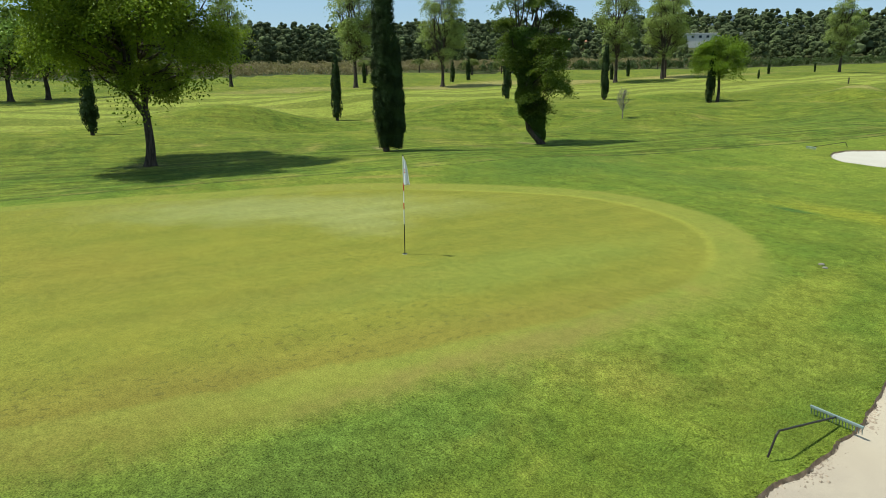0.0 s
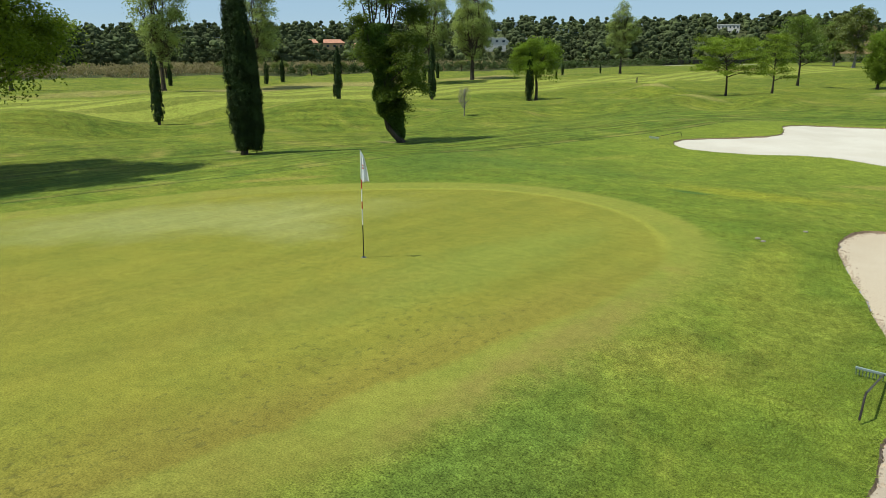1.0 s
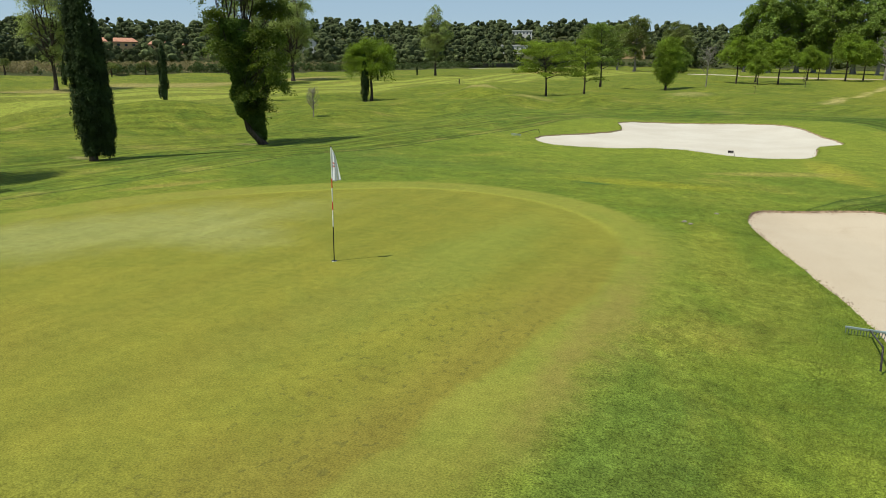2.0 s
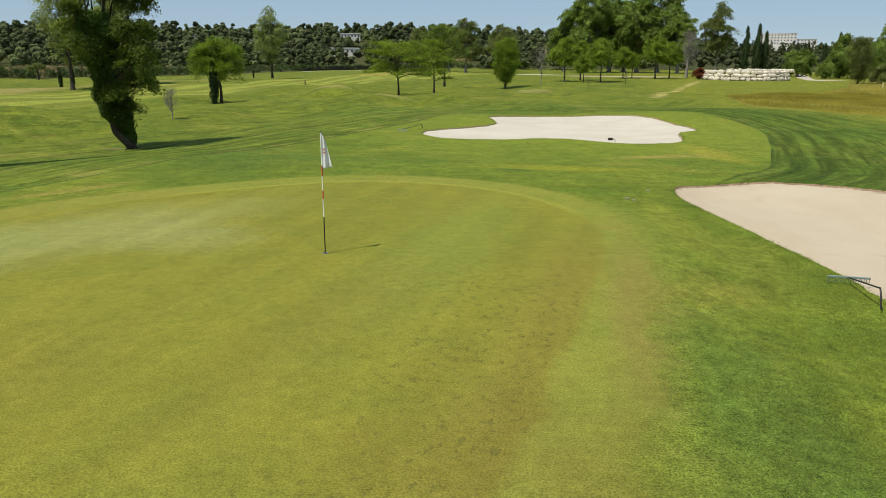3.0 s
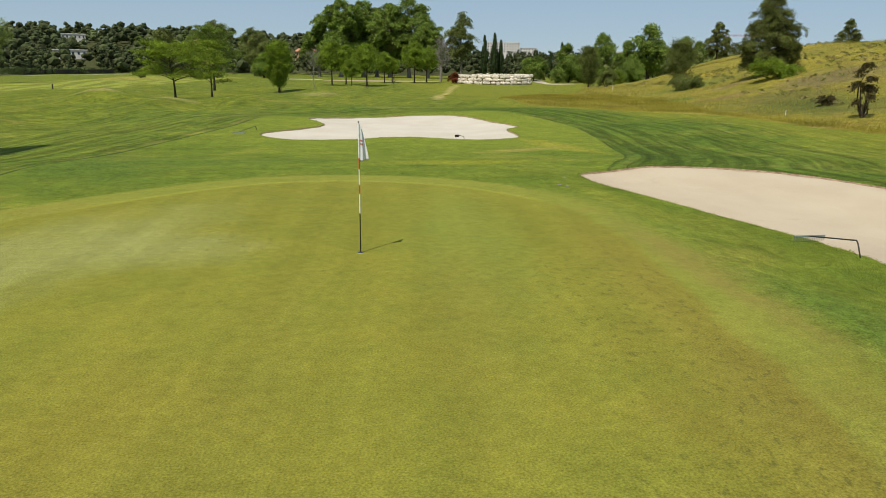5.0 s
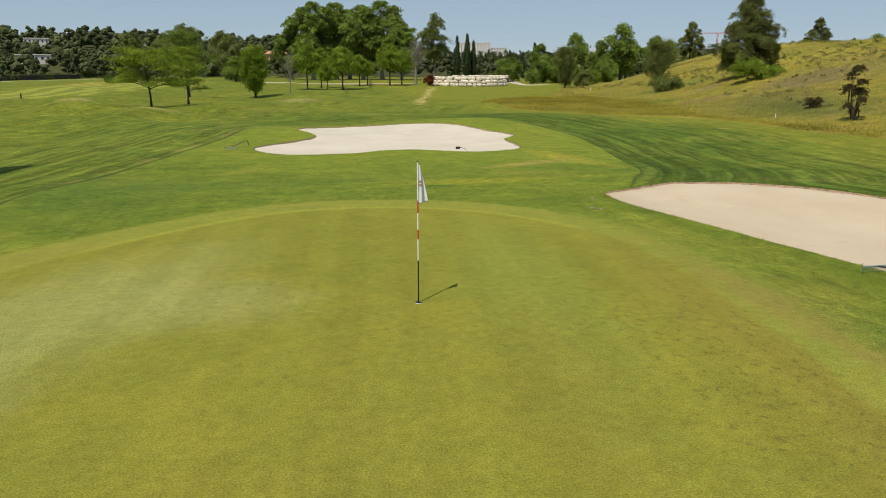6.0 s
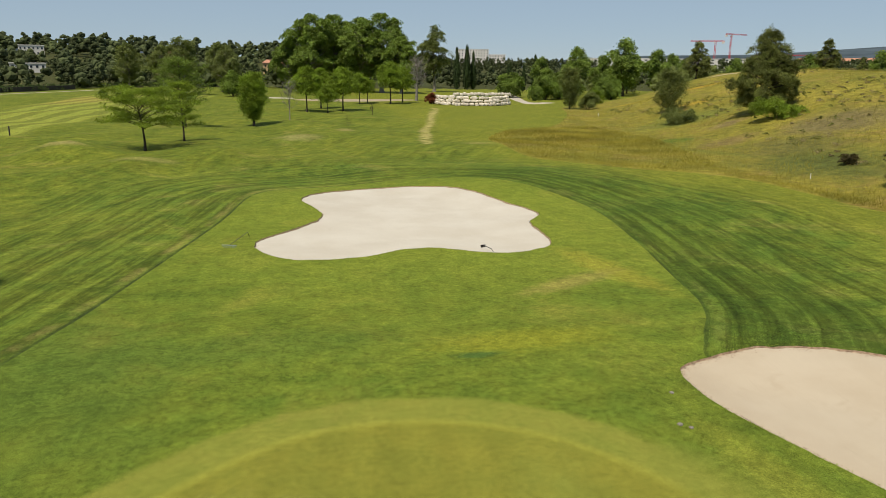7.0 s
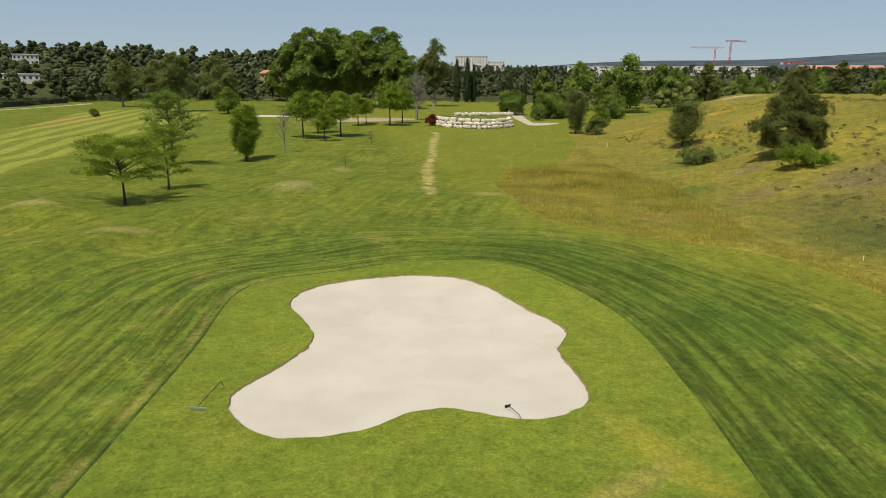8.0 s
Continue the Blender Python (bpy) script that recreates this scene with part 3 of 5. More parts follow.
def crown(rng, high, low, radius, shape, clumps, per, clump_r, leaf, width=0.6, gap=0.25, lean=(0, 0), lobes=12, size=0.42):
    """Leaf sprays over the shells of many uneven lobes. Gives lobe centres, spray centres and leaf mesh data."""
    prof = PROFILE[shape]
    balls = []
    for i in range(lobes):
        u = (i + rng.uniform(0.15, 0.85)) / lobes
        a, p = i * 2.4 + rng.normal() * 0.45, float(prof(np.array(u)))
        r = radius * size * rng.uniform(0.7, 1.25) * (0.55 + 0.45 * p)
        rho = max(0.0, radius * p - 0.75 * r) * rng.uniform(0.7, 1.14)
        z = low + 0.55 * r + max(0.1, high - low - 1.3 * r) * u
        balls.append((rho * math.cos(a) + lean[0] * u, rho * math.sin(a) + lean[1] * u, z, r))
    balls = np.array(balls)
    shift = Vector(rng.uniform(0, 50, 3))
    centres, ways = [], []
    weight = balls[:, 3] ** 2 / np.sum(balls[:, 3] ** 2)
    tries = 0
    while len(centres) < clumps:
        tries += 1
        b = balls[rng.choice(lobes, p=weight)]
        way = rng.normal(size=3)
        way /= np.linalg.norm(way)
        if way[2] < -0.25 and rng.uniform() < 0.6:
            continue
        c = b[:3] + way * (1, 1, 0.74) * b[3] * rng.uniform(0.45, 1.06)
        if tries < 40 * clumps:
            deep = np.linalg.norm((balls[:, :3] - c) / (1, 1, 0.74), axis=1) / balls[:, 3]
            if np.min(deep) < 0.38 or noise.noise(Vector(c) * (1.6 / (radius * size)) + shift) > 0.55 - 0.9 * gap:
                continue
        centres.append(c)
        ways.append(way)
    centres, ways = np.array(centres), np.array(ways)
    face = ways * 0.55 + np.array((0, 0, 0.6)) + rng.normal(size=ways.shape) * 0.2
    face /= np.linalg.norm(face, axis=1)[:, None]
    own = np.repeat(face, per, 0)
    g = np.clip(rng.normal(size=(clumps * per, 3)), -1.7, 1.7) * clump_r * np.repeat(rng.uniform(0.65, 1.3, clumps), per)[:, None]
    g -= own * np.sum(g * own, 1)[:, None] * 0.62
    g[:, 2] -= 0.16 * np.hypot(g[:, 0], g[:, 1])
    return balls[:, :3], centres, leaves(np.repeat(centres, per, 0) + g, own * 1.2, leaf, leaf * width, rng, 0.2, 0.45)


def limb(a, b, r0, r1, rng, bend=0.12, seg=6, steps=6):
    a, b = np.asarray(a, float), np.asarray(b, float)
    t = np.linspace(0, 1, steps)[:, None]
    length = np.linalg.norm(b - a)
    path = a + (b - a) * t + np.sin(t * np.pi) * rng.normal(size=3) * length * bend + np.array((0, 0, 1)) * np.sin(t * np.pi) * -length * 0.05
    return tube(path, np.linspace(r0, r1, steps), seg)


def tree(name, label, seed, high, radius, low, trunk_r, shape, clumps, per, clump_r, leaf, leaf_mat, bark_mat,
         width=0.6, gap=0.25, lean=(0, 0), fork=None, lobes=12, size=0.42, category="tree", stems=1, twist=0.0, kick=(0, 0)):
    """A tree of trunk, limbs that reach into every lobe, and a crown of leaf sprays, its foot at the origin."""
    rng = np.random.default_rng(seed)
    root = new(name)
    tagged(root, label, category)
    balls, centres, (lv, lf) = crown(rng, high, low, radius, shape, clumps, per, clump_r, leaf, width, gap, lean, lobes, size)
    fork = fork or low + (high - low) * 0.18
    top = np.array((lean[0] * 0.05 + kick[0], lean[1] * 0.05 + kick[1], fork))
    bend = smooth(0.0, 0.45, np.linspace(0, 1, 9))
    z = np.linspace(0, 1, 9)
    stem = np.stack([(top[0] - kick[0]) * z ** 1.3 + kick[0] * bend + 0.3 * trunk_r * np.sin(z * math.pi), (top[1] - kick[1]) * z ** 1.3 + kick[1] * bend, fork * z - 0.08 * (1 - z)], 1)
    flare = trunk_r * (1 + 0.7 * np.exp(-z * 9)) * (1 - 0.28 * z)
    pieces = [tube(stem, flare, 12)]
    crest = np.array((lean[0], lean[1], low + (high - low) * 0.86))
    crests = [crest]
    if stems > 1:
        crests = [crest + radius * 0.27 * np.array((math.cos(6.28 * k / stems + twist), math.sin(6.28 * k / stems + twist), -0.35 * k / stems)) for k in range(stems)]
    for c in crests:
        pieces.append(limb(top - (0, 0, 0.22), c, trunk_r * (0.72 if stems == 1 else 0.62), trunk_r * 0.1, rng, 0.04, 8, 8))
    for b in balls:
        near = min(crests, key=lambda q: np.hypot(*(q - b)[:2]))
        s = float(np.clip((b[2] - top[2]) / (near[2] - top[2] + 0.01) * 0.62 - 0.06, 0.02, 0.85))
        start = top + (near - top) * s
        pieces.append(limb(start, b, trunk_r * (0.46 - 0.36 * s), trunk_r * 0.08, rng, 0.10))
        for q in centres[np.argsort(np.linalg.norm(centres - b, axis=1))[2:60:9]]:
            pieces.append(limb(start + (b - start) * rng.uniform(0.5, 0.95), q, trunk_r * 0.11, trunk_r * 0.03, rng, 0.1, 5, 4))
    tv, tf = join(pieces)
    hang("trunk", mesh_of("trunk", tv, tf, bark_mat), root)
    hang("crown", mesh_of("crown", lv, lf, leaf_mat, False), root)
    return root


def branch_tree(name, label, seed, high, first, trunk_r, branches, reach, rise, sprays, per, leaf, leaf_mat, bark_mat,
                shape="dome", flat=0.35, spray_r=0.4, bare=0.3, droop=0.2, width=0.5, wander=0.05, category="tree"):
    """An open tree: limbs set round a straight stem, with flat sprays of leaves along their outer parts."""
    rng = np.random.default_rng(seed)
    root = tagged(new(name), label, category)
    z = np.linspace(0, 1, 10)
    drift = rng.normal(size=2) * wander * high
    stem = np.stack([drift[0] * z ** 2 + 0.3 * trunk_r * np.sin(5 * z), drift[1] * z ** 2, -0.1 + high * 0.94 * z], 1)
    pieces = [tube(stem, trunk_r * (1 + 0.6 * np.exp(-14 * z)) * (1 - 0.88 * z), 10)]
    pts, outs = [], []
    for i in range(branches):
        u = (i + rng.uniform(0.1, 0.9)) / branches
        h = first + (high * 0.9 - first) * u
        base = np.array([np.interp(h, stem[:, 2], stem[:, k]) for k in range(3)])
        a = i * 2.4 + rng.normal() * 0.35
        length = reach * float(PROFILE[shape](np.array(u))) * rng.uniform(0.6, 1.2) + 0.06 * high
        way = np.array((math.cos(a), math.sin(a), rise * (0.75 + 0.7 * u)))
        way = way / max(1.0, np.linalg.norm(way) * 0.85)
        side = np.array((-math.sin(a), math.cos(a), 0.0))
        t = np.linspace(0, 1, 6)[:, None]
        curl = rng.normal() * 0.12
        path = base + way * length * t + side * curl * length * t ** 2 - np.array((0, 0, droop * length)) * t ** 2
        thick = trunk_r * (0.42 - 0.25 * u)
        pieces.append(tube(path, np.linspace(thick, thick * 0.15, 6), 6))
        for k in range(sprays):
            s = bare + (1.05 - bare) * (k + rng.uniform(0, 1)) / sprays
            root_at = base + way * length * s + side * curl * length * s ** 2 - np.array((0, 0, droop * length)) * s ** 2
            tip = root_at + side * rng.choice((-1, 1)) * length * 0.34 * (1.15 - s) * rng.uniform(0.4, 1.1) + way * length * 0.08 + np.array((0, 0, rng.normal() * 0.05 * length))
            pieces.append(tube(np.array([root_at, (root_at + tip) / 2, tip]), [thick * 0.22, thick * 0.14, thick * 0.06], 4))
            pts.append(tip + (root_at - tip) * rng.uniform(-0.2, 0.9, (per, 1)) + rng.normal(size=(per, 3)) * np.array((1, 1, flat)) * spray_r)
            outs.append(np.repeat([way * 0.4 + np.array((0, 0, 0.5))], per, 0))
    tv, tf = join(pieces)
    hang("trunk", mesh_of("trunk", tv, tf, bark_mat), root)
    lv, lf = leaves(np.concatenate(pts), np.concatenate(outs), leaf, leaf * width, rng, 0.3, 0.6)
    hang("crown", mesh_of("crown", lv, lf, leaf_mat, False), root)
    return root


def set_at(ob, x, y, turn=0.0, scale=1.0, sink=0.05):
    ob.matrix_basis = Matrix.Translation((x, y, height(x, y) - sink)) @ Matrix.Rotation(radians(turn), 4, "Z") @ Matrix.Scale(scale, 4)
    return ob


def repeat(ob, x, y, turn=0.0, scale=1.0, sink=0.05):
    made = copy_thing(ob, Matrix.Identity(4))
    return set_at(made, x, y, turn, scale, sink)


def cypress(name, label, seed, high, radius, count, leaf, spikes=(), low=0.25):
    """A narrow column of upright sprays round a dark core."""
    rng = np.random.default_rng(seed)
    root = tagged(new(name), label, "cypress tree")
    pts, outs, cores = [], [], []
    columns = [(0, 0, high, radius, 1.0)] + list(spikes)
    total = sum(c[2] * c[3] for c in columns)
    for cx, cy, ch, cr, _ in columns:
        n, per = int(count * ch * cr / total / 30), 30
        u = rng.uniform(0, 1, n) ** 0.9
        a = rng.uniform(0, 2 * np.pi, n)
        prof = np.clip(1 - u, 0, 1) ** 0.42 * np.minimum(1, 0.42 + u * 3.2)
        rag = 1 + 0.10 * np.sin(4 * a + 9 * u + seed) + 0.09 * np.sin(23 * u + 3 * a) + rng.normal(size=n) * 0.06
        rho = cr * prof * rag * rng.uniform(0.86, 1.02, n)
        tuft = np.stack([cx + rho * np.cos(a), cy + rho * np.sin(a), low + (ch - low) * u], 1)
        t = rng.uniform(0, 1, (n, per))
        g = rng.normal(size=(n, per, 3)) * (cr * 0.13 * (1.1 - t) ** 0.8)[:, :, None]
        g[:, :, 2] = t * leaf * 3.4 - leaf
        out = np.stack([np.cos(a), np.sin(a), 0.25 * np.ones(n)], 1)
        g += out[:, None, :] * (0.07 * cr * np.sin(3.1 * t))[:, :, None]
        pts.append((tuft[:, None, :] + g).reshape(-1, 3))
        outs.append((out[:, None, :] + g * (1, 1, 0) * 3.0 / cr).reshape(-1, 3))
        z = np.linspace(0, 1, 14)
        cores.append(tube(np.stack([np.full(14, cx) + 0 * z, np.full(14, cy) + 0 * z, low + (ch * 0.95 - low) * z], 1),
                          cr * 0.74 * np.clip(1 - z, 0.02, 1) ** 0.42 * np.minimum(1, 0.35 + z * 3.2), 12))
    lv, lf = leaves(np.concatenate(pts), np.concatenate(outs), leaf, leaf * 0.42, rng, 0.1, 0.45, (0, 0, 1))
    hang("foliage", mesh_of("foliage", lv, lf, M_LEAF_CYPRESS, False), root)
    cv, cf = join(cores)
    hang("inner_foliage", mesh_of("inner_foliage", cv, cf, M_LEAF_CYPRESS), root)
    tv, tf = tube([(0, 0, -0.1), (0, 0, 0.2), (0, 0, low + 0.8)], [radius * 0.34, radius * 0.27, radius * 0.2], 10)
    hang("trunk", mesh_of("trunk", tv, tf, M_BARK), root)
    return root


def shrub(name, label, seed, high, radius, clumps, per, leaf, mat, clump_r=0.2, gap=0.15, category="shrub", shape="dome"):
    rng = np.random.default_rng(seed)
    root = tagged(new(name), label, category)
    _, centres, (lv, lf) = crown(rng, high, 0.05 * high, radius, shape, clumps, per, clump_r, leaf, 0.55, gap, lobes=9, size=0.5)
    hang("foliage", mesh_of("foliage", lv, lf, mat, False), root)
    pieces = [limb((0, 0, -0.05), c * 0.85, 0.035 * high ** 0.5, 0.008, rng, 0.1, 5, 4) for c in centres[:10]]
    sv, sf = join(pieces)
    hang("stem", mesh_of("stem", sv, sf, M_BARK), root)
    return root


# ---- ground ----
GREEN = ring([(6.0, 0.8), (5.7, 4.0), (4.5, 6.3), (2.6, 8.0), (0.1, 8.8), (-2.4, 8.5), (-4.6, 7.1), (-6.9, 4.7), (-8.4, 2.3), (-9.6, -1.8), (-10.6, -4.5),
              (-11.9, -8), (-12, -13), (-9, -17.5), (-3, -19), (2, -16), (4.0, -11), (4.9, -7), (5.3, -4.4), (5.7, -1.6)])
INNER = ring([(4.9, 0.5), (4.5, 2.6), (3.5, 5.2), (2.0, 6.8), (0.1, 7.55), (-2.0, 7.3), (-4.1, 6.0), (-6.2, 3.9), (-7.5, 1.6), (-8.6, -2.1), (-9.6, -5.0),
              (-10.8, -8.2), (-11, -12.6), (-8.3, -16.5), (-2.8, -17.9), (1.5, -15.2), (3.0, -10.6), (3.9, -7), (4.3, -4.4), (4.7, -1.6)])
APRON = ring([(-9.2, 12.4), (-8.3, 17.2), (-7.0, 23.6), (-5.5, 31.4), (-4.5, 38.2), (-2.9, 41.3), (-0.3, 42.7), (5.3, 43.7), (10.5, 41.6), (13.2, 36), (14.0, 30.4),
              (12.9, 23.4), (12.0, 19.4), (10.95, 15.1), (10.0, 12.8), (8.9, 11.1), (8.2, 9.0), (10.0, 4), (11.5, -6), (10, -14), (6, -21), (-4, -24), (-13, -21), (-15.4, -12), (-13.6, -6.8),
              (-12.2, -3.6), (-11.2, 0), (-10.2, 4), (-9.4, 8.5)])
BUNKER_NEAR = ring([(6.95, 8.6), (7.25, 9.4), (8.2, 9.85), (9.8, 10.05), (11.3, 9.7), (12.7, 8.9), (14.2, 6.8), (15.6, 3), (15.6, -2), (14, -5), (11.5, -5.4), (9.6, -3.8),
                    (9.14, -1.5), (9.11, 0.3), (8.78, 2.0), (8.13, 3.9), (7.45, 5.68), (6.97, 7.3)], 0.15)
BUNKER_FAR = ring([(-3.8, 24.7), (-3.6, 26.2), (-2.6, 27.6), (-1.5, 29.2), (-0.7, 31.1), (-1.0, 33.3), (-1.7, 36.2), (-0.9, 38.8), (1.0, 40.5), (4.3, 40.9), (7.4, 39.4),
                   (8.8, 37.1), (9.8, 33.4), (10.7, 30.2), (9.5, 27.8), (9.3, 25.4), (9.0, 23.4), (8.1, 22.4), (6.7, 22.0), (5.6, 22.3), (3.6, 23.4), (2.4, 23.3), (1.2, 22.6),
                   (-0.1, 22.2), (-1.9, 22.3), (-3.0, 23.1)], 0.2)
SHORE = ring([(-15.5, 8), (-13.5, 18), (-11.5, 26), (-9.6, 36), (-7, 46), (1, 50), (10, 50), (19, 45), (24, 38), (26, 27), (26, 14), (24, 2), (24, -14), (12, -24), (0, -30), (-20, -26), (-19, -10)], 1.0)
MEADOW = ring([(29.8, 24), (29.6, 32), (29.6, 38.5), (28, 42.8), (25, 46), (21.2, 50.3), (18.6, 55), (18.6, 64), (21, 78), (26, 88), (34, 93), (44, 112), (52, 132), (58, 150), (70, 165),
               (110, 190), (190, 170), (240, 80), (240, -20), (150, -80), (60, -60), (36, -20)], 1.5)
FAIRWAY = ring([(-38, -46), (-38, -10), (-41, 20), (-38, 45), (-33, 70), (-34, 98), (-33, 135), (-30, 180), (-26, 230), (-40, 262), (-62, 240), (-60, 190), (-58, 140), (-59, 90), (-61, 60), (-64, 30), (-66, -10), (-64, -46)], 2.0)
WORN = ring([(11.2, 70), (12.9, 70), (15.0, 82), (17.4, 95), (20.4, 108), (22.5, 118), (25.2, 130), (27.6, 140), (29.2, 150), (27.2, 150), (25.8, 141), (23.2, 131), (20.6, 119), (18.6, 108), (15.6, 96), (13.2, 83)], 0.8)
DIRT = ring([(-1, 196), (8, 188), (18, 186), (28, 192), (33, 197), (25, 203), (10, 204), (0, 203)], 2.0)
BUNKER_BACK = ring([(-16, 214), (-9, 210), (-2, 209), (-3, 215), (-9, 219), (-15, 219)], 1.5)
TRACK = ring([(56, 170), (59, 169), (66, 176), (64, 179), (60, 179), (66, 205), (74, 236), (80, 262), (77, 262), (71, 237), (62.5, 205), (57.5, 180)], 1.5)

LANE = ring([(-93, 236), (-90.5, 250), (-86, 264), (-80, 286), (-77, 303), (-79, 304), (-82, 287), (-88, 265), (-92.5, 251), (-95, 237)], 1.5)

SCRUBLAND = np.array([(-128, -60), (-122, 30), (-112, 80), (-102, 130), (-96, 180), (-97, 262), (-88, 318), (-60, 338), (-20, 340), (-20, 600), (-600, 600), (-600, -60)], float)


def ragged(loop, amount, seed):
    """Small uneven bites along a cut edge."""
    rng = np.random.default_rng(seed)
    centre = loop.mean(0)
    bite = np.convolve(np.tile(rng.normal(size=len(loop)), 3), (0.25, 0.5, 0.25), "same")[len(loop):2 * len(loop)] * amount
    out = loop - centre
    return loop + out / np.linalg.norm(out, axis=1)[:, None] * bite[:, None]


BUNKER_NEAR, BUNKER_FAR = ragged(BUNKER_NEAR, 0.045, 1), ragged(BUNKER_FAR, 0.05, 2)


def build_ground():
    from mathutils.geometry import delaunay_2d_cdt
    rng = np.random.default_rng(5)
    points, edges = [], []
    for loop in (GREEN, INNER, APRON, BUNKER_NEAR, BUNKER_FAR, SHORE, MEADOW, FAIRWAY, WORN, DIRT, TRACK, BUNKER_BACK, LANE):
        base = len(points)
        points += [tuple(p) for p in loop]
        edges += [(base + i, base + (i + 1) % len(loop)) for i in range(len(loop))]
    radii = np.concatenate([np.arange(0.6, 56, 0.62), 56 * 1.047 ** np.arange(1, 96)])
    for i, r in enumerate(radii):
        n = int(np.clip(2 * np.pi * r / 0.7, 8, 230))
        a = np.linspace(0, 2 * np.pi, n, endpoint=False) + (i % 2) * np.pi / n
        points += list(zip(2 + r * np.cos(a), 12 + r * np.sin(a)))
    gx, gy = (g.ravel() for g in np.meshgrid(np.arange(10, 31, 0.65), np.arange(69, 152, 0.8)))
    strip = inside(WORN, gx, gy) & (edge_distance(WORN, gx, gy) > 0.25)
    points += list(zip(gx[strip], gy[strip]))
    verts, _, faces, *_ = delaunay_2d_cdt([Vector(p) for p in points], edges, [], 0, 1e-5)
    v = np.array([(p.x, p.y) for p in verts])
    f = np.array([t for t in faces if len(t) == 3])
    a, b, c = v[f[:, 0]], v[f[:, 1]], v[f[:, 2]]
    flip = (b[:, 0] - a[:, 0]) * (c[:, 1] - a[:, 1]) - (b[:, 1] - a[:, 1]) * (c[:, 0] - a[:, 0]) < 0
    f[flip] = f[flip][:, ::-1]
    mid = (a + b + c) / 3
    x, y = mid[:, 0], mid[:, 1]
    zone = np.zeros(len(f), int)
    zone[np.hypot(x, y) > 342] = 9
    zone[inside(SCRUBLAND, x, y)] = 9
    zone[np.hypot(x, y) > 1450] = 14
    for code, loop in ((6, SHORE), (7, FAIRWAY), (8, MEADOW), (10, WORN), (11, DIRT), (13, TRACK), (15, LANE), (12, BUNKER_BACK), (3, APRON), (2, GREEN), (1, INNER), (4, BUNKER_NEAR), (5, BUNKER_FAR)):
        zone[inside(loop, x, y)] = code
    z = ground_height(v[:, 0], v[:, 1])
    looks = {0: M_LONG, 6: M_LONG, 7: M_LONG, 8: M_MEADOW, 10: M_LONG, 3: M_SHORT, 2: M_SHORT, 1: M_SHORT, 11: M_DIRT, 12: M_SAND, 13: M_GRAVEL, 15: M_GRAVEL}
    fields = {}
    for key, loop, step in (("green_edge", GREEN, 2), ("apron_edge", APRON, 2), ("fairway_edge", FAIRWAY, 1), ("worn_edge", WORN, 1)):
        far = edge_distance(loop[::step], v[:, 0], v[:, 1])
        fields[key] = np.where(inside(loop, v[:, 0], v[:, 1]), -far, far).astype(np.float32)
    tags = {
        "ground": ((0, 9, 14), "rolling mown rough grass with dry streaks and far scrub", "ground"),
        "surround": ((6,), "darker streaky cut rough round the apron", "grass"),
        "fairway": ((7,), "light and dark striped mown fairway", "fairway"),
        "meadow": ((8,), "dry yellow grass slope rising to a low ridge", "meadow"),
        "worn_strip": ((10,), "worn yellow strip across the rough grass", "path"),
        "dirt_area": ((11,), "pale bare dirt under a grove of trees", "bare ground"),
        "gravel_track": ((13,), "pale gravel track beside the stone terrace", "path"),
        "boundary_lane": ((15,), "pale gravel lane along the boundary fence", "path"),
        "distant_bunker": ((12,), "far pale sand bunker seen edge on", "sand bunker"),
        "apron": ((3,), "short green apron grass with yellowed patches", "grass"),
        "collar": ((2,), "yellowish collar of grass round the putting green", "grass"),
        "putting_green": ((1,), "smooth yellow-green putting surface with dry bands", "putting green"),
    }
    for name, (codes, label, category) in tags.items():
        pick = np.isin(zone, codes)
        used, index = np.unique(f[pick], return_inverse=True)
        me = mesh_of(name, np.column_stack([v[used], z[used]]), index.reshape(-1, 3), looks[codes[0]])
        for key, values in fields.items():
            me.attributes.new(key, "FLOAT", "POINT").data.foreach_set("value", values[used])
        if name == "ground":
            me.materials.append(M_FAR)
            me.materials.append(M_HAZY_RIDGE)
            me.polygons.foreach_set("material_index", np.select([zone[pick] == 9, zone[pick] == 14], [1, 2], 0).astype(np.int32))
        tagged(hang(name, me), label, category, kind="structure")
    return v, z


build_ground()


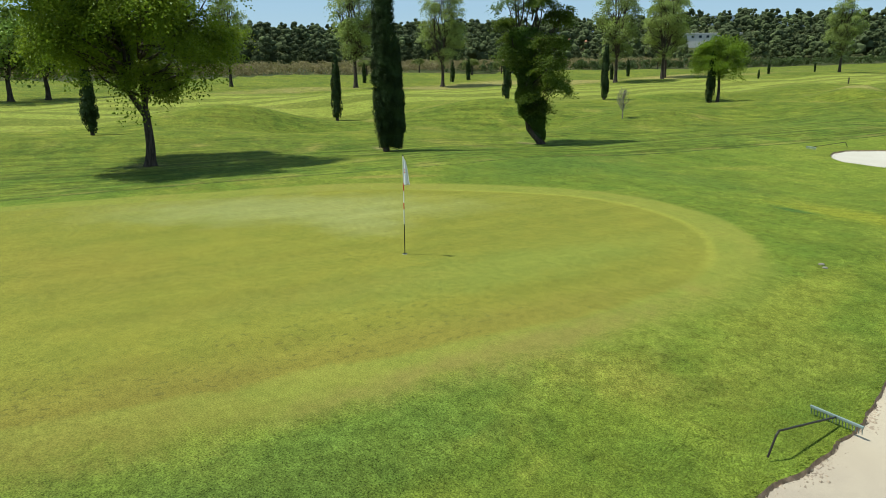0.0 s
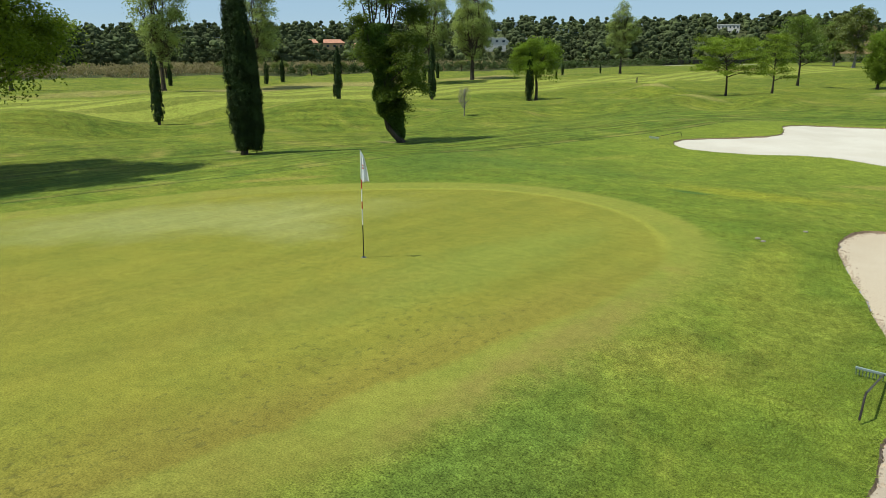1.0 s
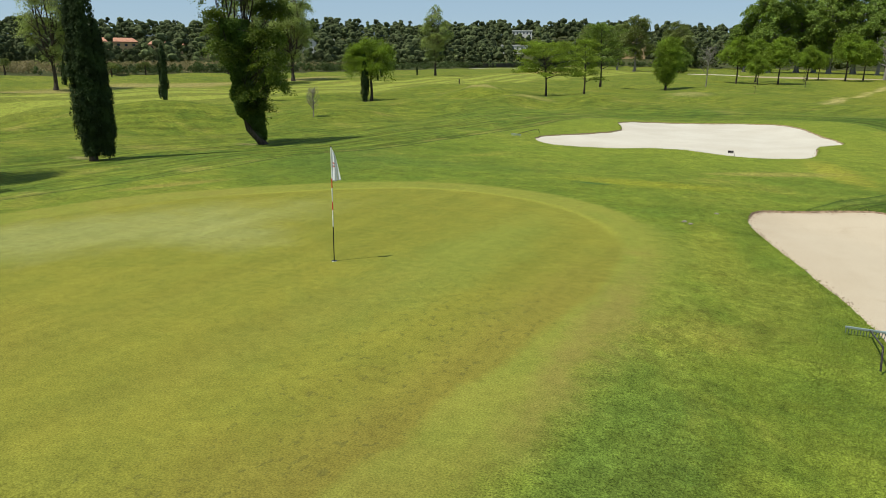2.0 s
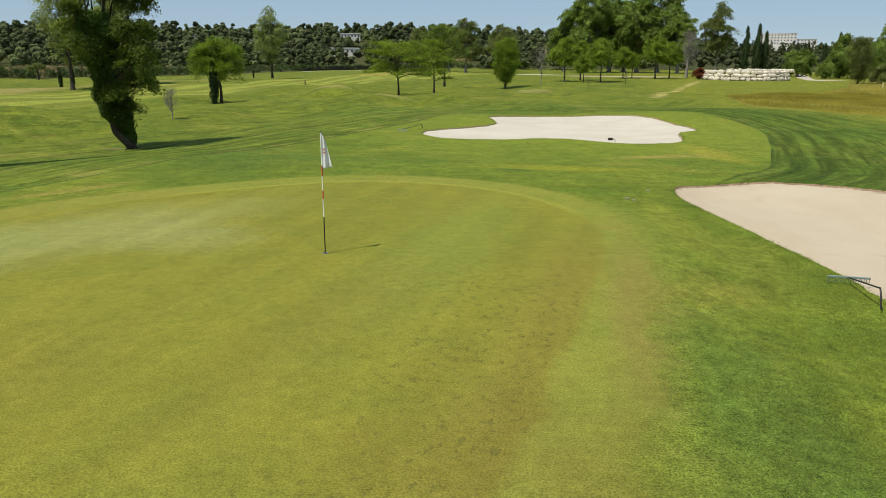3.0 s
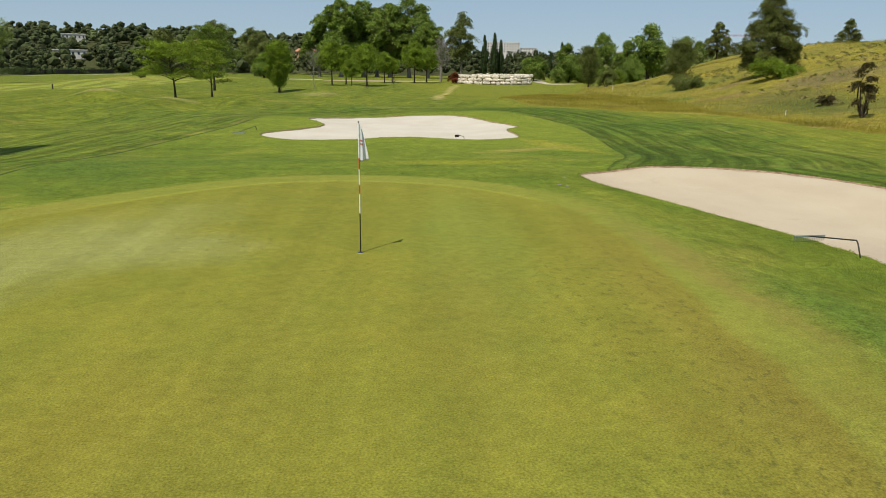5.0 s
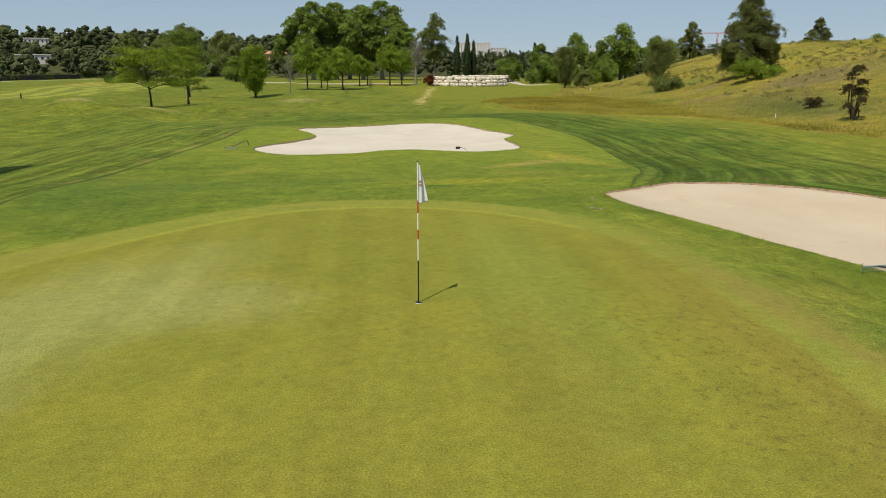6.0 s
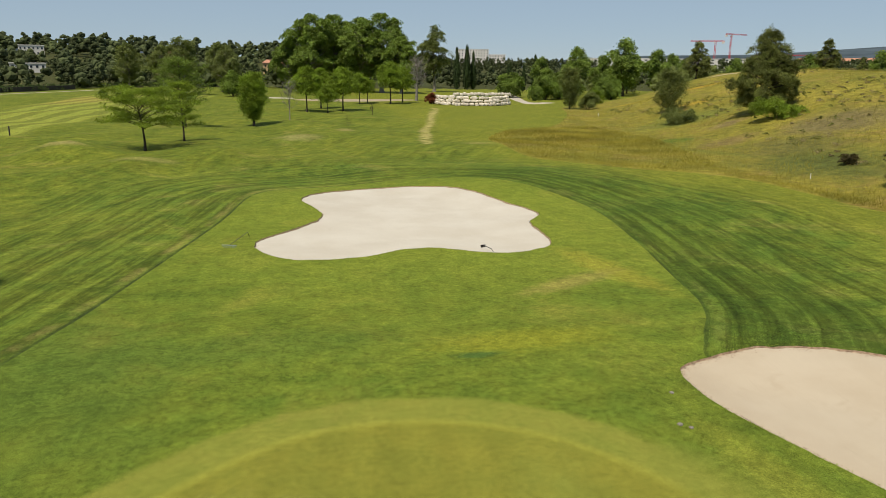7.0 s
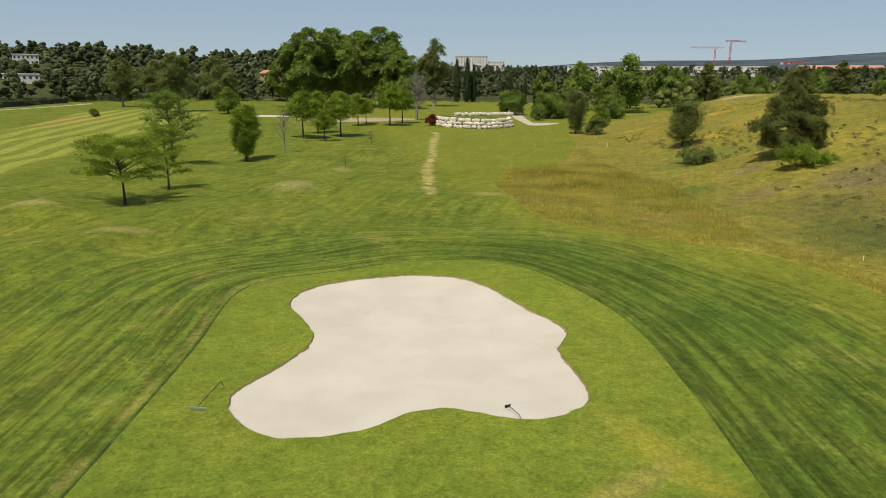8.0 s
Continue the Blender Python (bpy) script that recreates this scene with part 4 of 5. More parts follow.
def bunker(loop, depth, drop, label, seed, lip_mat, tufts, clods):
    """Sand bowl with its cut earth lip and ragged grass along the rim."""
    rng = np.random.default_rng(seed)
    n = len(loop)
    centre = loop.mean(0)
    rim_z = ground_height(loop[:, 0], loop[:, 1])
    away = np.roll(loop, -1, 0) - np.roll(loop, 1, 0)
    away = np.stack([away[:, 1], -away[:, 0]], 1) / (np.linalg.norm(away, axis=1)[:, None] + 1e-9)
    if np.sum(away * (loop - centre)) < 0:
        away = -away
    wob = rng.normal(size=n) * 0.03
    foot = loop - away * (0.4 * drop + np.abs(wob))[:, None]
    root = tagged(new("sand_bunker"), label, "sand bunker", kind="structure")
    lip_v = np.concatenate([np.column_stack([loop, rim_z]), np.column_stack([foot, rim_z - drop - np.abs(wob)])])
    idx = np.arange(n)
    lip_f = np.stack([idx, (idx + 1) % n, n + (idx + 1) % n, n + idx], 1)
    hang("lip", mesh_of("lip", lip_v, lip_f, lip_mat), root, "eroded lip cut under the turf")
    from mathutils.geometry import delaunay_2d_cdt
    xs, ys = np.meshgrid(np.arange(loop[:, 0].min(), loop[:, 0].max(), 0.4), np.arange(loop[:, 1].min(), loop[:, 1].max(), 0.4))
    xs, ys = (xs + rng.uniform(-0.1, 0.1, xs.shape)).ravel(), (ys + rng.uniform(-0.1, 0.1, ys.shape)).ravel()
    keep = inside(foot, xs, ys) & (edge_distance(foot, xs, ys) > 0.12)
    outer = foot + away * 0.03
    pts = np.concatenate([outer, np.stack([xs[keep], ys[keep]], 1)])
    verts, _, faces, *_ = delaunay_2d_cdt([Vector(p) for p in pts], [(i, (i + 1) % n) for i in range(n)], [], 1, 1e-6)
    v = np.array([(p.x, p.y) for p in verts])
    f = np.array([t for t in faces if len(t) == 3])
    a, b, c = v[f[:, 0]], v[f[:, 1]], v[f[:, 2]]
    flip = (b[:, 0] - a[:, 0]) * (c[:, 1] - a[:, 1]) - (b[:, 1] - a[:, 1]) * (c[:, 0] - a[:, 0]) < 0
    f[flip] = f[flip][:, ::-1]
    d = edge_distance(outer, v[:, 0], v[:, 1])
    z = ground_height(v[:, 0], v[:, 1]) - 0.45 * drop - depth * smooth(0, 3.0, d) + 0.012 * np.sin(v[:, 0] * 2.1 + np.sin(v[:, 1] * 1.7)) * np.sin(v[:, 1] * 2.6)
    hang("sand", mesh_of("sand", np.column_stack([v, z]), f, M_SAND), root, "raked pale sand")
    m = int(n * tufts)
    k = rng.integers(0, n, m)
    t = rng.uniform(0, 1, m)[:, None]
    p = loop[k] * (1 - t) + loop[(k + 1) % n] * t + away[k] * rng.uniform(-0.02, 0.10, m)[:, None]
    pts3 = np.column_stack([p, ground_height(p[:, 0], p[:, 1]) + rng.uniform(0, 0.03, m)])
    lean_out = np.column_stack([-away[k], np.full(m, 0.6)])
    gv, gf = leaves(pts3, np.column_stack([away[k], np.ones(m)]), 0.065, 0.012, rng, 0.2, 0.8, lean_out)
    m = int(n * clods)
    k = rng.integers(0, n, m)
    t = rng.uniform(0, 1, m)[:, None]
    p = loop[k] * (1 - t) + loop[(k + 1) % n] * t - away[k] * np.abs(rng.normal(0.02, 0.08, m))[:, None]
    size = rng.uniform(0.008, 0.028, m) * rng.uniform(0.6, 1.2, m)
    shape = np.array([(1, 0, 0), (0.2, 0.9, 0.1), (-0.9, 0.3, 0), (-0.3, -0.9, 0.1), (0.6, -0.6, -0.2), (0.1, 0, 0.7)])
    spin = rng.uniform(0, 6.28, m)
    local = shape[None] * rng.uniform(0.7, 1.3, (m, 6, 1)) * size[:, None, None]
    turned = np.stack([local[:, :, 0] * np.cos(spin)[:, None] - local[:, :, 1] * np.sin(spin)[:, None], local[:, :, 0] * np.sin(spin)[:, None] + local[:, :, 1] * np.cos(spin)[:, None], local[:, :, 2]], 2)
    foot_z = ground_height(p[:, 0], p[:, 1]) - 0.5 * drop
    cv = (turned + np.column_stack([p, foot_z])[:, None, :]).reshape(-1, 3)
    cf = (np.array([(0, 1, 5), (1, 2, 5), (2, 3, 5), (3, 4, 5), (4, 0, 5)])[None] + 6 * np.arange(m)[:, None, None]).reshape(-1, 3)
    tagged(hang("clods", mesh_of("clods", cv, cf, M_CLOD, False), root, "crumbled earth below the rim"), kind="stuff")
    tagged(hang("rim_grass", mesh_of("rim_grass", gv, gf, M_BLADE, False), root, "ragged grass hanging over the rim"), kind="stuff")
    return root


bunker(BUNKER_NEAR, 0.22, 0.11, "pale sand bunker with an eroded earth edge beside the green", 3, M_SOIL, 7, 22)
bunker(BUNKER_FAR, 0.16, 0.13, "large pale sand bunker with scalloped edges in the apron", 4, M_LIP, 6, 5)


# ---- flag and rakes ----
def flagstick():
    root = tagged(new("flagstick"), "thin banded flagstick with limp white flag standing in the cup", "flagstick")
    for z0, z1, mat, words in ((-0.12, 0.66, M_BLACK, "black lower pole"), (0.66, 0.98, M_WHITE, "white band"), (0.98, 1.13, M_RED, "red band"),
                               (1.13, 1.38, M_WHITE, "white band"), (1.38, 1.56, M_RED, "red band"), (1.56, 2.13, M_WHITE, "white top")):
        v, f = tube([(0, 0, z0), (0, 0, (z0 + z1) / 2), (0, 0, z1)], [0.010] * 3, 10)
        hang("pole_band", mesh_of("pole_band", v, f, mat), root, words)
    bm = bmesh.new()
    bmesh.ops.create_uvsphere(bm, u_segments=10, v_segments=6, radius=0.014, matrix=Matrix.Translation((0, 0, 2.13)))
    part("knob", bm, M_BLACK, root, shade=True)
    rows, cols = 22, 16
    verts = []
    for i in range(rows):
        s = i / (rows - 1)
        for j in range(cols):
            t = j / (cols - 1)
            reach = (0.045 + 0.125 * s ** 0.8) * t
            fold = 0.028 * math.sin(t * 9 + s * 2.2) * t ** 0.5 * (0.4 + s)
            drop = 0.10 * t * (1 - s) + 0.07 * t * t * (0.4 - s)
            verts.append((0.012 + reach * 0.78 - fold * 0.5, fold * 0.8 + reach * 0.5, 2.105 - 0.60 * s - drop * 0.6))
    faces = [(i * cols + j, i * cols + j + 1, (i + 1) * cols + j + 1, (i + 1) * cols + j) for i in range(rows - 1) for j in range(cols - 1)]
    me = mesh_of("flag", verts, faces, M_CLOTH)
    cloth = hang("flag", me, root, "limp white cloth flag")
    thick = cloth.modifiers.new("thickness", "SOLIDIFY")
    thick.thickness, thick.offset = 0.003, 0
    for s0, s1 in ((0.40, 0.44), (0.50, 0.53)):
        strip, quads = [], []
        for a in range(6):
            for s in (s0, s1):
                t = 0.18 + 0.30 * a / 5
                i, j = min(int(s * (rows - 1)), rows - 2), min(int(t * (cols - 1)), cols - 2)
                p = np.array(verts[i * cols + j]) * 0.5 + np.array(verts[(i + 1) * cols + j + 1]) * 0.5
                strip.append(p + np.array((0.0, -0.006, 0)))
        quads = [(2 * a, 2 * a + 2, 2 * a + 3, 2 * a + 1) for a in range(5)]
        hang("print_bar", mesh_of("print_bar", strip, quads, M_PRINT), root, "faded red printed bar")
    v, f = tube([(0, 0, -0.10), (0, 0, 0.006)], [0.056, 0.056], 24)
    hang("cup_liner", mesh_of("cup_liner", v, f, M_WHITE), root, "white cup liner")
    # A flat black disc stands in for the shade inside the cup.
    bm = bmesh.new()
    bmesh.ops.create_circle(bm, cap_ends=True, segments=24, radius=0.054, matrix=Matrix.Translation((0, 0, 0.005)))
    part("cup_shade_disc", bm, M_BLACK, root, "flat black disc painted in as the cup's shade")
    return root


flagstick()


def rake(label, head, foot, lift, width=0.66, head_mat=None):
    """A bunker rake lying teeth down, its bent handle held off the turf."""
    hx, hy = head
    fx, fy = foot
    z0, z1 = height(hx, hy) + 0.05, height(fx, fy) + 0.05
    root = tagged(new("rake"), label, "rake", group="bunker rakes")
    along = Vector((fx - hx, fy - hy, 0)).normalized()
    side = Vector((-along.y, along.x, 0))
    elbow = Vector((fx, fy, z1 + lift)) - along * 0.16
    path = [Vector((hx, hy, z0 + 0.07)), Vector((hx, hy, z0 + 0.07)).lerp(elbow, 0.5), elbow - along * 0.10 - Vector((0, 0, 0.02)), elbow + Vector((0, 0, 0.0)),
            elbow + along * 0.05 - Vector((0, 0, 0.05)), Vector((fx, fy, z1 + 0.005))]
    v, f = tube([tuple(p) for p in path], [0.013] * 6, 8)
    hang("handle", mesh_of("handle", v, f, M_DARKMETAL), root, "thin dark bent handle")
    bm = bmesh.new()
    turn = math.atan2(side.y, side.x)
    box(bm, hx, hy, z0 + 0.075, width, 0.028, 0.035, 0.006, turn)
    bar = part("head", bm, head_mat or M_GREYPLASTIC, root, "dark toothed head" if head_mat else "grey-green plastic toothed head")
    for i in range(17):
        p = Vector((hx, hy, 0)) + side * (i / 16 - 0.5) * (width - 0.03)
        v, f = tube([(p.x, p.y, z0 + 0.065), (p.x - along.x * 0.02, p.y - along.y * 0.02, z0 - 0.03)], [0.008, 0.005], 5)
        hang("tooth", mesh_of("tooth", v, f, head_mat or M_GREYPLASTIC), bar)
    return root


rake("dark-handled bunker rake lying on the grass by the near bunker", (8.84, 0.86), (8.82, -0.56), 0.29)
rake("dark-handled bunker rake lying on the grass by the far bunker", (-4.82, 24.8), (-4.1, 26.6), 0.25)
rake("dark-handled bunker rake lying on the sand of the far bunker", (5.75, 22.95), (5.95, 22.05), 0.10, 0.24, M_DARKMETAL)


# ---- trees near the green ----
set_at(tree("maple_tree", "full leafy maple with low spreading crown and forked dark trunk", 11, 11.8, 5.0, 2.9, 0.21, "round", 640, 200, 0.42, 0.11, M_LEAF_MAPLE, M_BARK,
            0.75, 0.24, lean=(-0.5, -0.8), fork=2.4, stems=2, twist=0.98, kick=(0.06, 0.09), lobes=30, size=0.34), -20.2, -0.8)
set_at(cypress("cypress_tree", "tall dark columnar cypress with a lower second spire", 12, 10.8, 0.60, 60000, 0.11, ((0.42, 0.42, 5.3, 0.38, 1),)), -18.25, 10.0)
set_at(tree("ivy_covered_tree", "leaning tree with ivy-wrapped trunk and bright upper leaves", 13, 10.8, 2.1, 1.1, 0.17, "tall", 280, 130, 0.24, 0.10, M_LEAF_OAK, M_BARK,
            0.75, 0.28, lean=(-0.75, -0.95), fork=2.4, stems=2, twist=0.98, kick=(-0.45, -0.65), lobes=20, size=0.4), -16.3, 18.6)


def ivy_sleeve():
    """Ivy that wraps the leaning trunk; a plant of its own."""
    rng = np.random.default_rng(31)
    root = tagged(new("ivy"), "dense dark ivy climbing a leaning tree trunk", "ivy")
    n = 30000
    u = rng.uniform(0.03, 1, n)
    a = rng.uniform(0, 2 * np.pi, n)
    rad = (0.13 + 0.27 * smooth(0.02, 0.4, u) + 0.30 * smooth(0.4, 1, u)) * rng.uniform(0.35, 1.12, n) * (1 + 0.26 * np.sin(17 * u + 2 * a) + 0.2 * np.sin(31 * u - 3 * a))
    straight = smooth(-0.3, 0.8, np.cos(a - 0.98)) * (1 - smooth(0.2, 0.6, u))
    pts = np.stack([-(0.42 * smooth(0, 0.3, u) + 0.25 * u) * (1 - 0.8 * straight) + rad * np.cos(a), -(0.62 * smooth(0, 0.3, u) + 0.4 * u) * (1 - 0.8 * straight) + rad * np.sin(a), 0.1 + 6.0 * u], 1)
    out = np.stack([np.cos(a), np.sin(a), 0.2 * np.ones(n)], 1)
    v, f = leaves(pts, out, 0.13, 0.11, rng, 0.1, 0.6)
    hang("leaves", mesh_of("leaves", v, f, M_LEAF_IVY, False), root)
    v, f = tube([(-0.05, -0.08, 0.3), (-0.2, -0.32, 0.75), (-0.38, -0.6, 1.5), (-0.42, -0.65, 3), (-0.5, -0.75, 5.6)], [0.19, 0.17, 0.15, 0.14, 0.08], 10)
    hang("stem", mesh_of("stem", v, f, M_LEAF_CYPRESS), root)
    return set_at(root, -16.3, 18.6)


ivy_sleeve()
for k, (x, y, h, r) in enumerate(((-41.2, 18.5, 4.9, 0.42), (-39.3, 34.9, 4.6, 0.40), (-37.2, 45.5, 5.1, 0.40), (-30.3, 52.6, 4.4, 0.42), (-34.6, -0.9, 4.4, 0.45))):
    tagged(set_at(cypress("cypress_tree", "young slim dark cypress on the rough grass", 40 + k, h, r, 2600, 0.22), x, y), group="young cypresses")
set_at(tree("round_tree", "bright green round-crowned tree with short trunk", 14, 6.7, 2.9, 2.5, 0.16, "dome", 230, 80, 0.32, 0.15, M_LEAF_LIME, M_BARK, 0.6, 0.1, fork=2.0, lobes=18, size=0.46), -30.4, 54.0)
set_at(branch_tree("layered_tree", "wide tree with feathery leaves in flat layers", 15, 6.1, 2.2, 0.13, 34, 4.0, 0.6, 10, 34, 0.19, M_LEAF_ACACIA, M_BARK, "dome", 0.25, 0.30, 0.35, 0.35), -16.6, 70.1)
set_at(branch_tree("airy_tree", "slender tree with loose feathery foliage down its trunk", 16, 6.7, 1.4, 0.11, 26, 2.3, 0.75, 7, 26, 0.19, M_LEAF_ACACIA, M_BARK, "dome", 0.35, 0.30, 0.3, 0.4), -13.9, 77.4)
set_at(branch_tree("upright_tree", "dense upright oval tree leafy almost to the ground", 17, 7.7, 0.9, 0.16, 60, 2.0, 1.1, 9, 26, 0.24, M_LEAF_FRESH, M_BARK, "tall", 0.8, 0.30, 0.25, 0.1), -7.8, 104.3)
set_at(branch_tree("layered_tree", "small leafy tree on the rough grass", 18, 9.4, 2.6, 0.15, 34, 3.0, 0.7, 7, 24, 0.24, M_LEAF_DARK, M_BARK, "dome", 0.35, 0.36, 0.3, 0.2), -16.9, 100.2)


def bare_tree(name, label, seed, high, r, twigs, mat):
    rng = np.random.default_rng(seed)
    root = tagged(new(name), label, "bare tree")
    pieces = [tube([(0, 0, -0.1), (0.03 * high * 0.3, 0, high * 0.5), (0, 0.02 * high, high)], [r, r * 0.6, r * 0.12], 7)]
    for _ in range(twigs):
        z = rng.uniform(0.28, 0.95) * high
        a = rng.uniform(0, 6.28)
        reach = (0.10 + 0.16 * math.sin(math.pi * z / high)) * high
        tip = np.array((reach * math.cos(a), reach * math.sin(a), z + reach * rng.uniform(0.5, 1.3)))
        pieces.append(limb((0, 0, z), tip, r * 0.32, r * 0.06, rng, 0.1, 5, 4))
        for _ in range(3):
            mid = np.array((0, 0, z)) + (tip - np.array((0, 0, z))) * rng.uniform(0.4, 0.9)
            pieces.append(limb(mid, mid + rng.normal(size=3) * reach * 0.3 + (0, 0, reach * 0.25), r * 0.13, r * 0.04, rng, 0.1, 4, 3))
    v, f = join(pieces)
    hang("trunk", mesh_of("trunk", v, f, mat), root)
    return root


set_at(bare_tree("sapling", "small bare grey sapling on the rough grass", 21, 2.0, 0.045, 70, M_BARK_PALE), -21.6, 30.8)
set_at(bare_tree("bare_tree", "thin almost leafless young tree", 22, 6.2, 0.10, 40, M_BARK_PALE), -2.6, 112.0)
set_at(bare_tree("sapling", "tiny bare sapling on the rough grass", 23, 1.9, 0.03, 14, M_BARK), 5.1, 91.0)
set_at(bare_tree("sapling", "small dark sapling on the rough grass", 24, 2.2, 0.05, 30, M_BARK), 12.1, 125.8)
set_at(bare_tree("bare_tree", "large dead pale tree with bare limbs", 25, 11.5, 0.42, 46, M_BARK_PALE), 31.3, 191)

grove = tree("grove_tree", "leafy green tree with clean trunk in a small grove", 19, 9.2, 3.5, 3.3, 0.16, "dome", 190, 46, 0.45, 0.28, M_LEAF_FRESH, M_BARK, 0.6, 0.22, fork=3.0, lobes=16, size=0.4)
tagged(set_at(grove, 0.6, 140, 10), group="grove behind the rough")
for x, y, turn, s in ((3.8, 150.8, 80, 0.95), (8.0, 143.2, 160, 1.0), (14.0, 172.2, 230, 0.85), (21.5, 171.6, 300, 1.15), (25.7, 179.7, 40, 1.0), (4.5, 134.6, 200, 0.62), (16.5, 178, 120, 0.7)):
    repeat(grove, x, y, turn, s)

poplar = tree("poplar_tree", "tall airy poplar with thin grey-green foliage", 20, 15.5, 3.9, 3.4, 0.26, "tall", 330, 38, 0.42, 0.20, M_LEAF_POPLAR, M_BARK, 0.75, 0.42, fork=3.4, lobes=30, size=0.33, stems=3, twist=0.5)
tagged(set_at(poplar, -69.8, 35.1, 0, 1.0), group="tall poplars")
for x, y, turn, s in ((-72.4, 50.2, 60, 0.95), (-64.1, 76.4, 130, 1.05), (-64.9, 88.2, 200, 1.05), (-70, 95, 20, 1.0), (-63.2, 139.8, 280, 1.02), (-81.6, 23.0, 330, 0.8)):
    repeat(poplar, x, y, turn, s)
dark = tree("dark_tree", "dense dark broadleaf tree at the edge of the fairway", 26, 9.5, 4.4, 2.2, 0.28, "round", 150, 50, 0.6, 0.34, M_LEAF_DARK, M_BARK, 0.7, 0.15, fork=2.2)
tagged(set_at(dark, -69.7, -2.8), group="dark trees by the fairway")
repeat(dark, -77.3, 1.2, 100, 1.0)
repeat(dark, -74, -14, 200, 1.1)
plane = tree("plane_tree", "very tall spreading plane tree in a dense group", 27, 28.0, 9.6, 5.0, 0.7, "round", 300, 62, 0.95, 0.72, M_LEAF_DARK, M_BARK_PALE, 0.7, 0.25, fork=8.0, lobes=24, size=0.36)
tagged(set_at(plane, 5, 268), group="tall plane trees")
for x, y, turn, s in ((14, 276, 70, 1.02), (24, 271, 150, 0.98), (31, 268, 220, 1.03), (-3, 274, 290, 0.7), (20, 288, 10, 0.95), (37, 258, 40, 0.72)):
    repeat(plane, x, y, turn, s)
set_at(tree("ash_tree", "tall slender light green tree with open crown", 28, 26.0, 6.5, 7.0, 0.5, "tall", 170, 60, 0.95, 0.55, M_LEAF_OLIVE, M_BARK_PALE, 0.7, 0.4, fork=9.0, lobes=18, size=0.40), 53.5, 280)


# ---- hillside plants ----
def pine(name, label, seed, high, radius, lobes, clumps, per, leaf):
    """A bushy pine: many small upright tufts of needles down to the ground."""
    return tree(name, label, seed, high, radius, 0.1, 0.022 * high, "egg", clumps, per, 0.030 * high, leaf, M_LEAF_PINE, M_BARK, 0.2, 0.1,
                fork=high * 0.25, lobes=lobes, size=0.31, category="pine tree")


set_at(pine("pine_tree", "broad bushy pine with dark needles on the dry slope", 51, 9.9, 4.6, 60, 620, 110, 0.27), 53.5, 71.8)
small_pine = pine("pine_tree", "rounded dark pine on the ridge of the dry slope", 52, 9.0, 4.1, 34, 260, 60, 0.45)
tagged(set_at(small_pine, 92.4, 152.6), group="ridge pines")
repeat(small_pine, 115.8, 138.1, 80, 0.82)
repeat(small_pine, 140, 132, 200, 0.75)
repeat(small_pine, 126, 139, 20, 0.35)
set_at(branch_tree("hillside_bush", "large grey-green bush with upright stems on the slope", 53, 5.9, 0.3, 0.12, 44, 2.9, 1.0, 8, 30, 0.22, M_LEAF_OLIVE, M_BARK, "dome", 0.8, 0.32, 0.25, 0.1, category="shrub"), 53.9, 95.2)
set_at(shrub("low_shrub", "low spreading dark grey-green shrub in dry grass", 54, 1.4, 2.9, 80, 60, 0.22, M_LEAF_OLIVE, 0.3), 48.6, 82.0)
set_at(shrub("bramble", "low bright green bramble patch under the pine", 55, 1.1, 3.0, 90, 60, 0.2, M_LEAF_FRESH, 0.3), 50.2, 64.3)
set_at(shrub("withered_shrub", "dark brown withered shrub in the dry grass", 56, 4.2, 0.75, 70, 45, 0.13, M_LEAF_BROWN, 0.16, 0.35, shape="tall"), 35.0, 31.9)
set_at(shrub("withered_shrub", "small brown withered shrub in the dry grass", 57, 1.0, 0.7, 30, 40, 0.14, M_LEAF_BROWN, 0.16, 0.3), 38.5, 40.2)
set_at(branch_tree("willow_bush", "tall narrow grey-green bush at the foot of the slope", 58, 8.6, 0.4, 0.14, 44, 2.6, 1.3, 8, 28, 0.28, M_LEAF_OLIVE, M_BARK, "tall", 0.8, 0.36, 0.25, 0.1, category="shrub"), 57.1, 143.3)
set_at(shrub("willow_bush", "small rounded bush at the foot of the slope", 59, 4.2, 2.4, 80, 55, 0.3, M_LEAF_OLIVE, 0.35), 59.6, 138.8)
set_at(shrub("yellow_bush", "rounded bush with yellow-green leaves", 60, 3.8, 2.4, 80, 60, 0.28, M_LEAF_LIME, 0.35), 70.5, 160.9)
big_bush = shrub("tall_bush", "tall dense dark green bush beside the gravel track", 61, 8.6, 5.0, 220, 48, 0.48, M_LEAF_DARK, 0.55)
tagged(set_at(big_bush, 65.5, 216), group="tall bushes by the track")
for x, y, turn, s in ((70.5, 196, 60, 0.95), (77, 202, 120, 1.0), (84, 214, 200, 1.05), (64.5, 189, 300, 0.42), (94, 205, 30, 0.9), (88, 190, 30, 0.7)):
    repeat(big_bush, x, y, turn, s)
tall_dark = tree("broadleaf_tree", "tall dark broadleaf tree beyond the slope", 62, 17.0, 6.0, 3.0, 0.4, "tall", 220, 36, 0.9, 0.68, M_LEAF_DARK, M_BARK, 0.7, 0.3)
tagged(set_at(tall_dark, 102, 250.7, 0, 1.0), group="trees beyond the slope")
for x, y, turn, s in ((103, 230, 60, 0.8), (109, 226, 130, 1.12), (142, 265, 210, 1.0), (150, 268, 20, 0.9), (160, 277, 300, 0.75), (156, 233, 100, 0.7), (128, 262, 250, 0.65), (165, 236, 30, 0.72), (116, 240, 200, 0.75), (180, 225, 10, 0.8), (196, 210, 70, 0.85), (92, 262, 190, 0.8)):
    repeat(tall_dark, x, y, turn, s)
